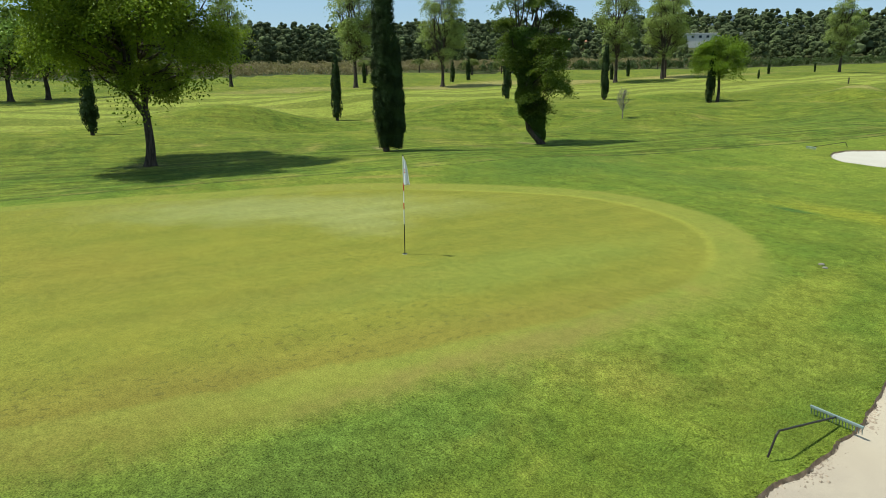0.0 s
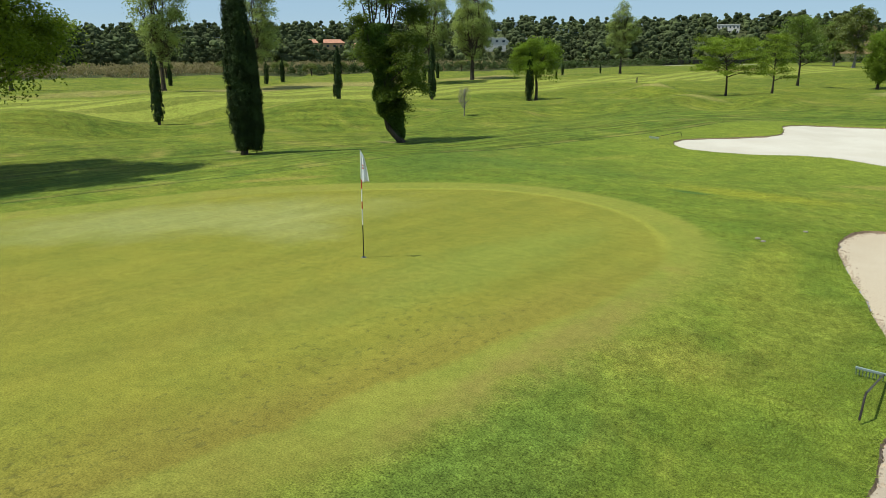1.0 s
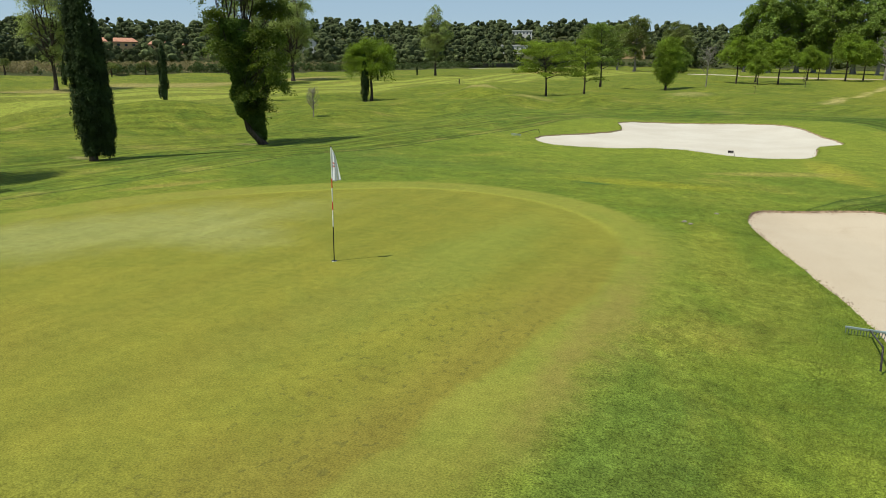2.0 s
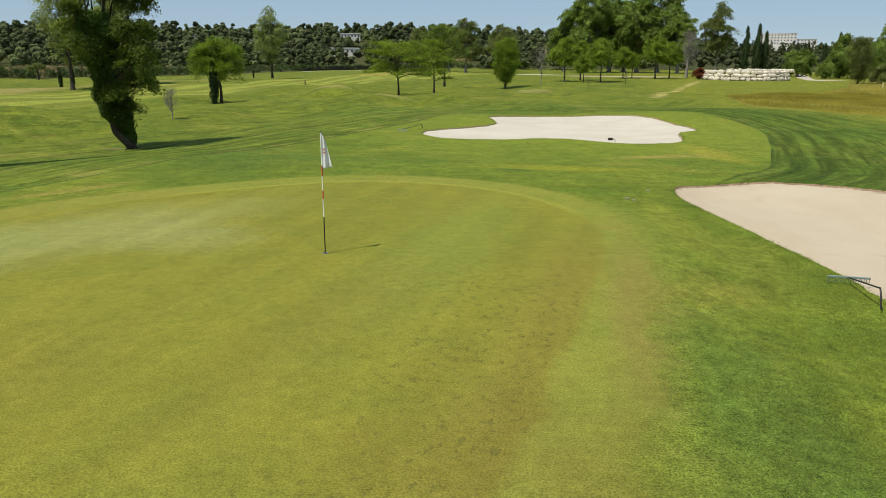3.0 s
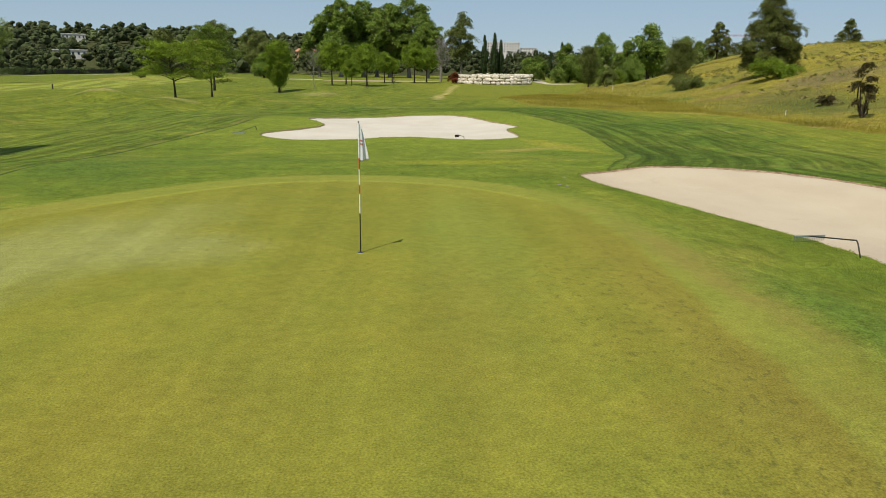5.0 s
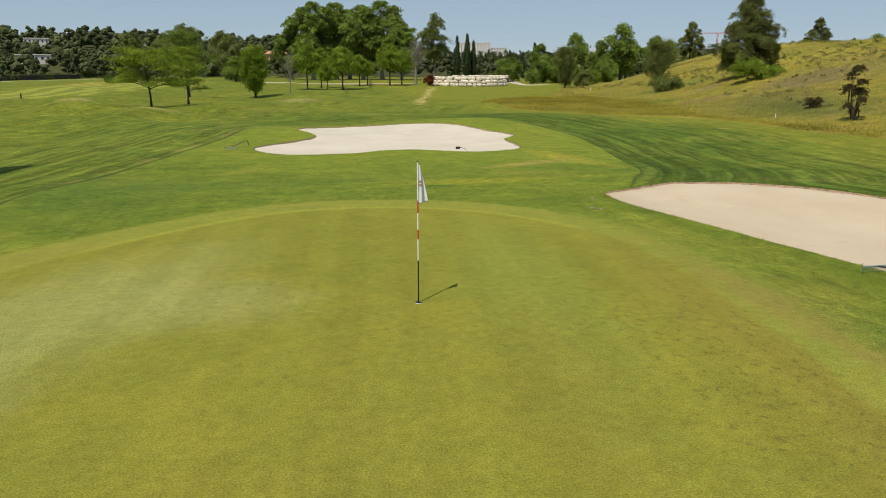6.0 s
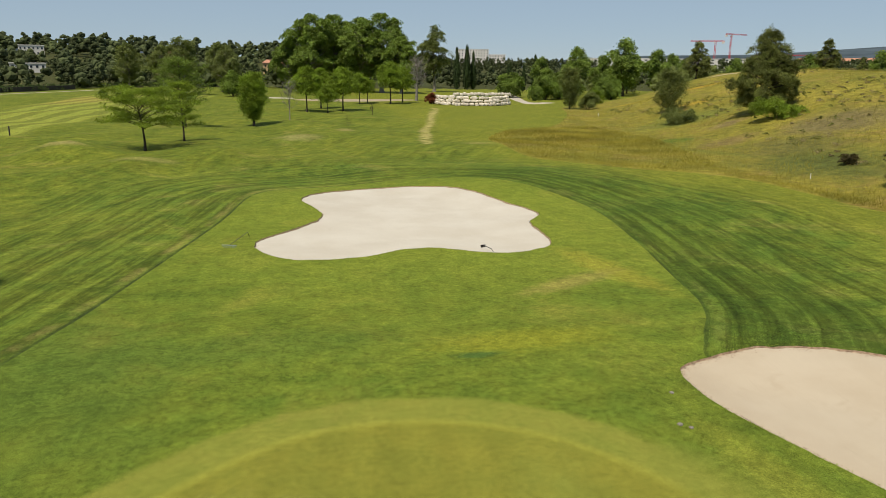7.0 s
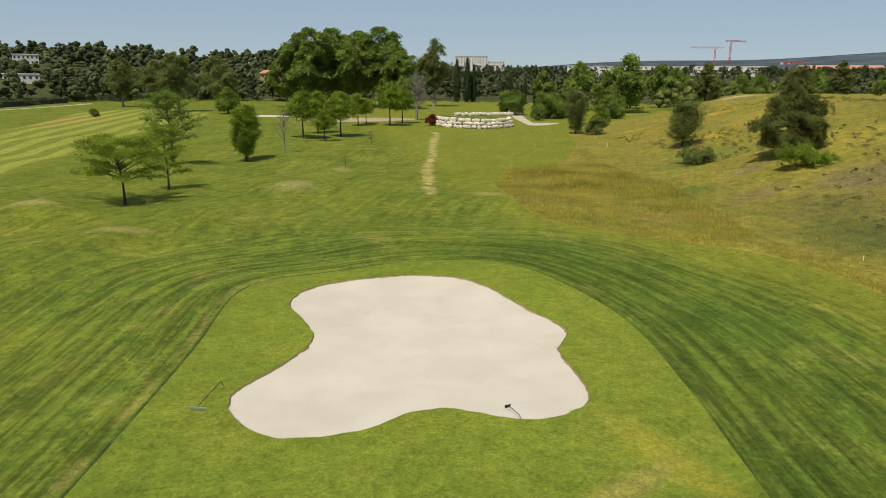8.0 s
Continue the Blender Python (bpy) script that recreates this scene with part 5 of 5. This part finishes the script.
far_cypress = cypress("cypress_tree", "tall dark cypress in a distant row", 63, 17.5, 1.7, 2600, 0.7)
tagged(set_at(far_cypress, 72.4, 322.9), group="distant cypress row")
for x, y, s in ((77, 322, 1.05), (80.5, 324, 0.9), (86.4, 288, 0.6), (91, 300, 0.65), (96, 296, 0.6), (99, 290, 0.8)):
    repeat(far_cypress, x, y, 40 * s, s)


def dry_grass():
    """Tall dry blades over the slope; nobody could count them."""
    rng = np.random.default_rng(71)
    n = 170000
    foot = rng.uniform(0, 1, n) < 0.6
    x = np.where(foot, rng.uniform(17, 42, n), 30 + 62 * rng.uniform(0, 1, n) ** 1.3)
    y = np.where(foot, rng.uniform(24, 92, n), 24 + 110 * rng.uniform(0, 1, n) ** 1.2)
    strip = 31 + 9 * smooth(36, 82, y)
    keep = inside(MEADOW, x, y) & (~foot | (x < strip))
    x, y = x[keep], y[keep]
    lush = np.sin(x * 0.35 + 2 * np.sin(y * 0.21)) * np.sin(y * 0.31 + np.sin(x * 0.27))
    high = rng.uniform(0.18, 0.42, len(x)) * (1 + 0.35 * lush)
    pts = np.column_stack([x, y, ground_height(x, y) + high * 0.42])
    v, f = leaves(pts, rng.normal(size=(len(x), 3)) * (1, 1, 0.1), 1.0, 0.055, rng, 0.0, 0.6, (0.25, 0.15, 1.0))
    centre = np.repeat(pts, 4, 0)
    v = centre + (v - centre) * np.repeat(high, 4)[:, None]
    tagged(hang("tall_grass", mesh_of("tall_grass", v, f, M_HAY, False)), "tall dry yellow grass over the slope", "grass", kind="stuff")


dry_grass()


def mown_blades():
    """Single blades standing out of the apron beside the near bunker."""
    rng = np.random.default_rng(72)
    n = 120000
    x, y = rng.uniform(4.6, 9.4, n), rng.normal(0, 4.5, n)
    keep = ~inside(GREEN, x, y) & ~inside(BUNKER_NEAR, x, y)
    x, y = x[keep], y[keep]
    keep = rng.uniform(0, 1, len(x)) < smooth(0.2, 2.2, edge_distance(GREEN[::2], x, y)) * 0.8
    x, y = x[keep], y[keep]
    pts = np.column_stack([x, y, ground_height(x, y) + 0.006])
    v, f = leaves(pts, rng.normal(size=(len(x), 3)), 0.034, 0.006, rng, 0.4, 0.6, (0.2, 0.3, 0.7))
    tagged(hang("apron_blades", mesh_of("apron_blades", v, f, M_BLADE, False)), "short blades of the apron turf", "grass", kind="stuff")


mown_blades()


# ---- woods, hedges and reeds ----
def woods(name, label, seed, spots, low_h, high_h, per, leaf, mat, squat=0.42, category="woodland", lobes=7, core=False):
    """A stand of many trees, each an uneven heap of lobes shingled with leaf sprays."""
    rng = np.random.default_rng(seed)
    n = len(spots)
    h = rng.uniform(low_h, high_h, n)
    r = h * rng.uniform(0.75, 1.15, n) * squat
    z0 = ground_height(spots[:, 0], spots[:, 1])
    a = rng.uniform(0, 6.28, (n, lobes))
    u = (np.arange(lobes)[None, :] + rng.uniform(0.1, 0.9, (n, lobes))) / lobes
    size = rng.uniform(0.34, 0.6, (n, lobes)) * (1.1 - 0.45 * u)
    reach = (1.0 - 0.85 * u ** 1.6) * rng.uniform(0.35, 0.85, (n, lobes))
    which = rng.integers(0, lobes, (n, per))
    pick = lambda v: np.take_along_axis(v, which, 1)
    way = rng.normal(size=(n, per, 3))
    way[:, :, 2] = np.abs(way[:, :, 2]) * rng.choice((1, 1, 1, -0.7), (n, per))
    way /= np.linalg.norm(way, axis=2)[:, :, None]
    shell = (pick(size) * rng.uniform(0.82, 1.06, (n, per)))[:, :, None] * way
    pts = np.empty((n, per, 3))
    pts[:, :, 0] = spots[:, None, 0] + r[:, None] * (pick(reach * np.cos(a)) + shell[:, :, 0])
    pts[:, :, 1] = spots[:, None, 1] + r[:, None] * (pick(reach * np.sin(a)) + shell[:, :, 1])
    pts[:, :, 2] = z0[:, None] + np.maximum(h[:, None] * (0.16 + 0.68 * pick(u)) + shell[:, :, 2] * np.minimum(r, h)[:, None] * 0.8, 0.03 * h[:, None])
    out = way * 1.8 + np.array((0, 0, 0.3))
    v, f = leaves(pts.reshape(-1, 3), out.reshape(-1, 3), leaf, leaf * 0.8, rng, 0.1, 0.55)
    if core:
        bm = bmesh.new()
        bmesh.ops.create_icosphere(bm, subdivisions=1, radius=1)
        ball, tris = np.array([p.co for p in bm.verts]), np.array([[q.index for q in p.verts] for p in bm.faces])
        bm.free()
        k = np.arange(1, lobes, max(1, lobes // 4))
        lump = ball[None, None] * rng.uniform(0.86, 1.14, (n, len(k), len(ball), 1)) * size[:, k, None, None]
        c = np.stack([reach[:, k] * np.cos(a[:, k]), reach[:, k] * np.sin(a[:, k])], 2)
        w = np.empty(lump.shape)
        w[..., :2] = spots[:, None, None, :] + r[:, None, None, None] * (c[:, :, None, :] + lump[..., :2])
        w[..., 2] = z0[:, None, None] + h[:, None, None] * (0.16 + 0.68 * u[:, k, None]) + lump[..., 2] * np.minimum(r, h)[:, None, None] * 0.76
        t = tris[None] + len(ball) * np.arange(n * len(k))[:, None, None]
        v, f = join([(v, np.concatenate([f[:, :3], f[:, (0, 2, 3)]])), (w.reshape(-1, 3), t.reshape(-1, 3))])
    return tagged(hang(name, mesh_of(name, v, f, mat, False)), label, category, kind="stuff")


def wedge(rng, n, az0, az1, r0, r1):
    a, r = np.radians(rng.uniform(az0, az1, n)), np.sqrt(rng.uniform(r0 * r0, r1 * r1, n))
    return np.column_stack([r * np.sin(a), r * np.cos(a)])


BORDER = [(-128, -30), (-122, 30), (-112, 80), (-102, 130), (-96, 180), (-97, 262), (-88, 318), (-60, 338), (-20, 340)]


def along_border(rng, n, near, far, first=0, last=8):
    p = np.array(BORDER, float)[first:last + 1]
    k = rng.integers(0, len(p) - 1, n)
    t = rng.uniform(0, 1, n)[:, None]
    side = p[k + 1] - p[k]
    side = np.stack([-side[:, 1], side[:, 0]], 1) / np.linalg.norm(side, axis=1)[:, None]
    return p[k] + (p[k + 1] - p[k]) * t + side * rng.uniform(near, far, n)[:, None]


def clear(spots):
    """Leaves the slope in front of the houses open."""
    keep = np.ones(len(spots), bool)
    for x, y in ((-160.9, 496), (-133, 400), (-64.6, 396), (-11.9, 421), (-300, 275), (-240, 330)):
        u = np.array((x, y)) / math.hypot(x, y)
        along, across = spots @ u - math.hypot(x, y), np.abs(spots[:, 0] * u[1] - spots[:, 1] * u[0])
        keep &= ~((across < 10) & (along > -66) & (along < 8))
    return spots[keep]


wood_rng = np.random.default_rng(81)
woods("hill_woods", "dark pine and oak woods covering the far hills", 82, clear(wedge(wood_rng, 2100, -118, 2, 330, 640)), 4.5, 15, 40, 1.0, M_LEAF_WOOD, core=True)
woods("hill_woods", "lighter oaks among the woods on the far hills", 102, clear(wedge(wood_rng, 800, -118, 2, 330, 640)), 4, 12, 40, 0.9, M_LEAF_PALEWOOD, core=True)
woods("border_woods", "dense mixed trees behind the golf course boundary", 83, clear(along_border(wood_rng, 330, 45, 130)), 3, 8.5, 260, 0.6, M_LEAF_WOOD, core=True)
woods("border_woods", "lighter green trees behind the boundary hedge", 84, clear(along_border(wood_rng, 100, 22, 80, 3)), 3, 9, 280, 0.5, M_LEAF_PALEWOOD, core=True)
woods("boundary_hedge", "low dark hedge along the course boundary", 85, along_border(wood_rng, 420, 0, 7, 2), 1.5, 2.6, 110, 0.34, M_LEAF_HEDGE, 0.7, "hedge")
woods("reed_bed", "dry brown reeds and scrub beyond the fairway", 86, along_border(wood_rng, 700, 8, 48, 0, 4), 1.4, 2.4, 90, 0.38, M_REED, 1.3, "reeds")
woods("far_trees", "distant green trees across the valley", 87, wedge(wood_rng, 420, 2, 50, 345, 560), 6, 13, 60, 0.95, M_LEAF_WOOD, core=True)
woods("far_trees", "hazy woods toward the horizon", 88, wedge(wood_rng, 1100, -2, 52, 560, 1150), 8, 14, 60, 2.0, M_LEAF_WOOD)
woods("far_trees", "mixed trees behind the small grove", 89, clear(wedge(wood_rng, 330, -34, 6, 325, 430)), 5, 10, 160, 0.8, M_LEAF_WOOD, core=True)
woods("side_trees", "trees beyond the edge of the dry slope", 90, wedge(wood_rng, 60, 22, 40, 260, 340), 7, 12, 260, 0.7, M_LEAF_OLIVE, core=True)

scrub_rng = np.random.default_rng(99)


def slope_spots(n):
    spots = np.column_stack([scrub_rng.uniform(36, 96, n), scrub_rng.uniform(34, 125, n)])
    wave = np.sin(spots[:, 0] * 0.17 + spots[:, 1] * 0.05) + np.sin(spots[:, 1] * 0.19 - spots[:, 0] * 0.06)
    return spots[inside(MEADOW, spots[:, 0], spots[:, 1]) & (wave > -0.2) & (spots[:, 0] > 30 + 0.22 * spots[:, 1])]


woods("slope_weeds", "low grey-green weeds and thistles in the dry grass", 100, slope_spots(900), 0.15, 0.45, 40, 0.13, M_LEAF_WEED, 1.7, "weeds")
woods("slope_weeds", "low brown withered weeds in the dry grass", 101, slope_spots(600), 0.15, 0.4, 40, 0.12, M_REED, 1.7, "weeds")

pollard = tree("pollard_tree", "small pollarded tree with a knobbly head", 91, 3.0, 1.5, 1.6, 0.16, "dome", 30, 45, 0.3, 0.25, M_LEAF_OLIVE, M_BARK, 0.6, 0.3, fork=1.5, lobes=7)
tagged(set_at(pollard, -115.8, 73.9), group="pollards by the boundary")
for x, y, s in ((-101.3, 76.8, 1.1), (-105.5, 87.5, 1.0), (-108, 98, 0.9), (-99, 112, 1.1), (-113, 60, 1.0), (-97, 126, 0.9)):
    repeat(pollard, x, y, 90 * s, s)
stub = cypress("cypress_tree", "short dark young cypress far across the fairway", 92, 2.6, 0.35, 700, 0.3)
tagged(set_at(stub, -77.5, 55.5), group="short young cypresses")
for x, y, s in ((-77.8, 58.6, 1.1), (-80, 41.8, 0.9), (-66.2, 120, 0.8), (-80, 97, 1.0), (-72, 84, 0.9), (-58, 104, 0.5), (-64, 132, 0.6)):
    repeat(stub, x, y, 70 * s, s)
set_at(shrub("round_bush", "small dark round bush in the far rough", 93, 2.6, 1.5, 40, 50, 0.28, M_LEAF_DARK, 0.3), -54, 212)
set_at(shrub("round_bush", "dark leafy bush among the trees", 94, 8.0, 4.0, 120, 50, 0.5, M_LEAF_DARK, 0.55), -20, 226)
olive = tree("olive_tree", "tall open grey-green tree with pale trunk at the fairway's end", 97, 19.0, 6.0, 4.0, 0.4, "tall", 170, 55, 0.8, 0.5, M_LEAF_OLIVE, M_BARK_PALE, 0.7, 0.35, fork=5.0, lobes=16, size=0.4)
tagged(set_at(olive, -36, 240), group="open trees at the fairway's end")
for x, y, turn, k in ((-46, 262, 80, 0.9), (-24, 258, 160, 0.85), (-60, 276, 240, 0.95), (-28, 282, 20, 1.0)):
    repeat(olive, x, y, turn, k)


# ---- stone terrace ----
def boulder(bm_name, rng, size):
    bm = bmesh.new()
    bmesh.ops.create_icosphere(bm, subdivisions=2, radius=0.5)
    for v in bm.verts:
        p = v.co
        k = 1 + 0.18 * noise.noise(p * 2.3 + Vector((size * 7, size, 3))) + 0.08 * noise.noise(p * 6 + Vector((size, 0, 0)))
        flat = Vector((math.copysign(abs(p.x * 2) ** 0.6, p.x), math.copysign(abs(p.y * 2) ** 0.6, p.y), math.copysign(abs(p.z * 2) ** 0.6, p.z))) * 0.5
        v.co = flat * k
    me = bpy.data.meshes.new(bm_name)
    bm.to_mesh(me)
    bm.free()
    me.materials.append(M_STONE)
    return me


def stone_terrace():
    """A curved dry wall of large pale stones with a grass platform, and a second low row behind."""
    rng = np.random.default_rng(95)
    root = tagged(new("stone_wall"), "curved retaining wall of large pale limestone blocks", "stone wall", kind="structure")
    kinds = [boulder("stone", rng, k * 1.7) for k in range(6)]
    cx, cy, rx, ry = 41.8, 171.5, 9.3, 12.0
    for course in range(3):
        a = math.radians(183)
        while a < math.radians(357):
            w = rng.uniform(0.7, 1.9)
            ob = hang("stone", kinds[rng.integers(0, 6)], root)
            r = 1 - 0.025 * course
            x, y = cx + rx * r * math.cos(a), cy + ry * r * math.sin(a)
            ob.matrix_basis = (Matrix.Translation((x, y, height(x, y) + 0.35 + 0.72 * course + rng.uniform(-0.08, 0.08))) @
                               Matrix.Rotation(a + math.pi / 2 + rng.uniform(-0.12, 0.12), 4, "Z") @ Matrix.Diagonal((w * 0.98, rng.uniform(0.85, 1.3), rng.uniform(0.58, 0.95), 1)))
            a += w / 10.6
    row = tagged(new("stone_wall"), "low second row of pale limestone blocks behind the platform", "stone wall", kind="structure")
    for k in range(17):
        ob = hang("stone", kinds[k % 6], row)
        x, y = 40.5 + 0.95 * k, 184 + 0.5 * math.sin(k * 0.5)
        ob.matrix_basis = Matrix.Translation((x, y, height(x, y) + 1.95 + rng.uniform(-0.1, 0.1))) @ Matrix.Rotation(rng.uniform(-0.2, 0.2), 4, "Z") @ Matrix.Diagonal((1.1, 1.0, 0.9, 1))
    bm = bmesh.new()
    loop = [bm.verts.new((cx + rx * 0.97 * math.cos(a), cy + (ry if math.sin(a) < 0 else 22) * 0.97 * math.sin(a), height(cx, cy) + (1.75 if math.sin(a) < 0.3 else 1.5)))
            for a in np.linspace(0, 2 * math.pi, 56, endpoint=False)]
    foot = [bm.verts.new((v.co.x, v.co.y, height(cx, cy) - 0.2)) for v in loop]
    bm.faces.new(loop)
    for i in range(len(loop)):
        bm.faces.new((loop[i], foot[i], foot[(i + 1) % len(loop)], loop[(i + 1) % len(loop)]))
    bmesh.ops.recalc_face_normals(bm, faces=bm.faces[:])
    tagged(part("platform", bm, M_LONG), "raised grass platform held by a stone wall", "platform", kind="structure")
    return root


stone_terrace()
set_at(shrub("red_shrub", "rounded shrub with dark red leaves at the wall's end", 96, 3.0, 1.5, 60, 60, 0.24, M_LEAF_RED, 0.28, 0.1), 31.6, 170.5)


def stone(label, x, y, size):
    """A small worn stone half sunk in the turf."""
    bm = bmesh.new()
    bmesh.ops.create_icosphere(bm, subdivisions=2, radius=size)
    for v in bm.verts:
        v.co *= 1 + 0.3 * noise.noise(v.co * 9 + Vector((x, y, 0)))
        v.co.z *= 0.45
    ob = tagged(part("small_stone", bm, M_GREYSTONE), label, "stone")
    ob.matrix_basis = Matrix.Translation((x, y, height(x, y) + 0.005))
    return ob


stone("small grey stone half sunk beside the bunker", 6.18, 7.96, 0.06)
stone("small grey stone in the yellowed grass by the bunker", 5.56, 6.52, 0.06)
stone("flat grey stone in the yellowed grass by the bunker", 5.72, 6.36, 0.05)


# ---- posts, fence, far buildings ----
def post(label, x, y, high, r, mat, cap=None):
    root = tagged(new("marker_post"), label, "post")
    v, f = tube([(0, 0, -0.15), (0, 0, high * 0.6), (0, 0, high)], [r, r, r * 0.96], 10)
    hang("shaft", mesh_of("shaft", v, f, mat), root)
    bm = bmesh.new()
    bmesh.ops.create_cone(bm, cap_ends=True, segments=10, radius1=r * 1.05, radius2=r * 0.5, depth=r * 1.5, matrix=Matrix.Translation((0, 0, high + r * 0.7)))
    part("cap", bm, cap or mat, root)
    return set_at(root, x, y)


post("short dark distance post in the rough grass", -34.7, 87, 1.15, 0.08, M_WOODDARK)
post("small white stake at the edge of the dry slope", 33.6, 38.0, 0.42, 0.022, M_WHITE)
post("small white stake at the foot of the slope", 50.5, 113, 0.7, 0.04, M_WHITE)


def fence():
    root = tagged(new("fence"), "dark boarded fence along the course boundary", "fence", kind="structure")
    p = np.array([(-100, 246), (-98, 262), (-93, 290), (-88, 312)], float)
    for a, b in zip(p[:-1], p[1:]):
        n = max(2, int(np.hypot(*(b - a)) / 2.4))
        turn = math.atan2(b[1] - a[1], b[0] - a[0])
        for i in range(n):
            q = a + (b - a) * (i + 0.5) / n
            z = height(*q)
            bm = bmesh.new()
            box(bm, q[0], q[1], z + 0.85, 2.3, 0.06, 1.6, 0.01, turn)
            part("fence_panel", bm, M_WOODDARK, root)
            bm = bmesh.new()
            e = a + (b - a) * i / n
            box(bm, e[0], e[1], height(*e) + 0.95, 0.12, 0.12, 1.95, 0.01, turn)
            part("fence_post", bm, M_WOODDARK, root)
    return root


fence()


def building(name, label, x, y, w, d, storeys, turn, wall, roof=None, lift=0.0, bays=6):
    """A far house: walls, roof and rows of windows with depth."""
    root = tagged(new(name), label, "building")
    h = 3.0 * storeys
    bm = bmesh.new()
    box(bm, 0, 0, h / 2 - 3, w, d, h + 6, 0.05)
    part("wall", bm, wall, root)
    bm = bmesh.new()
    if roof:
        box(bm, 0, 0, h + 0.1, w + 1.0, d + 1.0, 0.25)
        ridge = [bm.verts.new(c) for c in ((-w / 2 - 0.5, -d / 2 - 0.5, h + 0.23), (w / 2 + 0.5, -d / 2 - 0.5, h + 0.23), (w / 2 + 0.5, d / 2 + 0.5, h + 0.23),
                                           (-w / 2 - 0.5, d / 2 + 0.5, h + 0.23), (-w / 2 + 2, 0, h + 0.23 + d * 0.2), (w / 2 - 2, 0, h + 0.23 + d * 0.2))]
        for ids in ((0, 1, 5, 4), (1, 2, 5), (2, 3, 4, 5), (3, 0, 4)):
            bm.faces.new([ridge[i] for i in ids])
    else:
        box(bm, 0, 0, h + 0.25, w + 0.6, d + 0.6, 0.5, 0.05)
    part("roof", bm, roof or M_WALLWHITE, root)
    for s in range(storeys):
        for b in range(bays):
            bm = bmesh.new()
            box(bm, (b + 0.5) * w / bays - w / 2, -d / 2 - 0.02, 3 * s + 1.6, w / bays * 0.38, 0.16, 1.2, 0.02)
            part("window", bm, M_GLASSDARK, root)
    root.matrix_basis = Matrix.Translation((x, y, height(x, y) + lift)) @ Matrix.Rotation(radians(turn), 4, "Z")
    return root


building("house", "white flat-roofed villa among the trees on the hill", -160.9, 496, 14, 10, 3, 18, M_WALLWHITE, None, -4)
building("house", "low white house among the trees on the hill", -133, 400, 16, 9, 1, 18, M_WALLWHITE, None, 1)
building("house", "ochre house half hidden by trees", -64.6, 396, 14, 9, 2, 10, M_WALLOCHRE, M_ROOF, 5)
building("house", "pale house with tiled roof behind trees", -11.9, 421, 12, 9, 2, 5, M_WALLOCHRE, M_ROOF, 0)
building("house", "long house with terracotta roof among the trees", -308, 268, 22, 10, 2, 50, M_WALLOCHRE, M_ROOF, -0.6)
building("house", "second house with terracotta roof among the trees", -290, 286, 18, 10, 1, 48, M_WALLOCHRE, M_ROOF, 1.2)
building("warehouse", "long low white building among the trees", -235, 336, 30, 12, 1, 38, M_WALLWHITE, None, 3.4, 8)
building("apartment_block", "large white apartment block on the far hill", 216, 872, 40, 16, 4, -15, M_WALLWHITE, None, 9, 12)
building("apartment_block", "low white block beside the apartment building", 246, 866, 20, 14, 2, -15, M_WALLWHITE, None, 9, 6)
building("warehouse", "distant long pale industrial building", 330, 720, 90, 20, 2, -25, M_WALLWHITE, None, 4.5, 14)
building("warehouse", "distant long white industrial building", 470, 760, 120, 20, 2, -32, M_WALLWHITE, None, 4.5, 16)
building("warehouse", "distant red-roofed industrial hall", 760, 900, 110, 25, 2, -40, M_WALLWHITE, M_ROOF, 6, 16)


def crane(x, y, high, turn, label):
    root = tagged(new("tower_crane"), label, "crane")
    bm = bmesh.new()
    for k in range(int(high / 3)):
        for sx in (-0.9, 0.9):
            for sy in (-0.9, 0.9):
                box(bm, sx, sy, 3 * k + 1.5, 0.3, 0.3, 3)
        box(bm, 0, -0.9, 3 * k, 1.8, 0.2, 0.2)
        box(bm, 0, 0.9, 3 * k, 1.8, 0.2, 0.2)
    part("mast", bm, M_RED, root)
    bm = bmesh.new()
    box(bm, 12, 0, high + 0.5, 50, 1.4, 0.5)
    box(bm, 12, 0, high + 2.0, 50, 0.4, 0.4)
    for k in range(25):
        box(bm, -12 + 2 * k, 0, high + 1.2, 0.25, 0.4, 1.6)
    part("jib", bm, M_RED, root)
    bm = bmesh.new()
    box(bm, -11, 0, high - 1.2, 3.5, 2.2, 3)
    part("counterweight", bm, M_WALLWHITE, root)
    bm = bmesh.new()
    box(bm, 1.6, 0, high - 1.2, 2, 1.8, 2.2)
    part("cab", bm, M_WALLWHITE, root)
    root.matrix_basis = Matrix.Translation((x, y, height(x, y))) @ Matrix.Rotation(radians(turn), 4, "Z")
    return root


crane(655, 1006, 52, 20, "red tower crane over the far buildings")
crane(752, 1000, 22, 5, "low red crane jib over the far buildings")
crane(632, 1010, 42, 160, "second red tower crane over the far buildings")
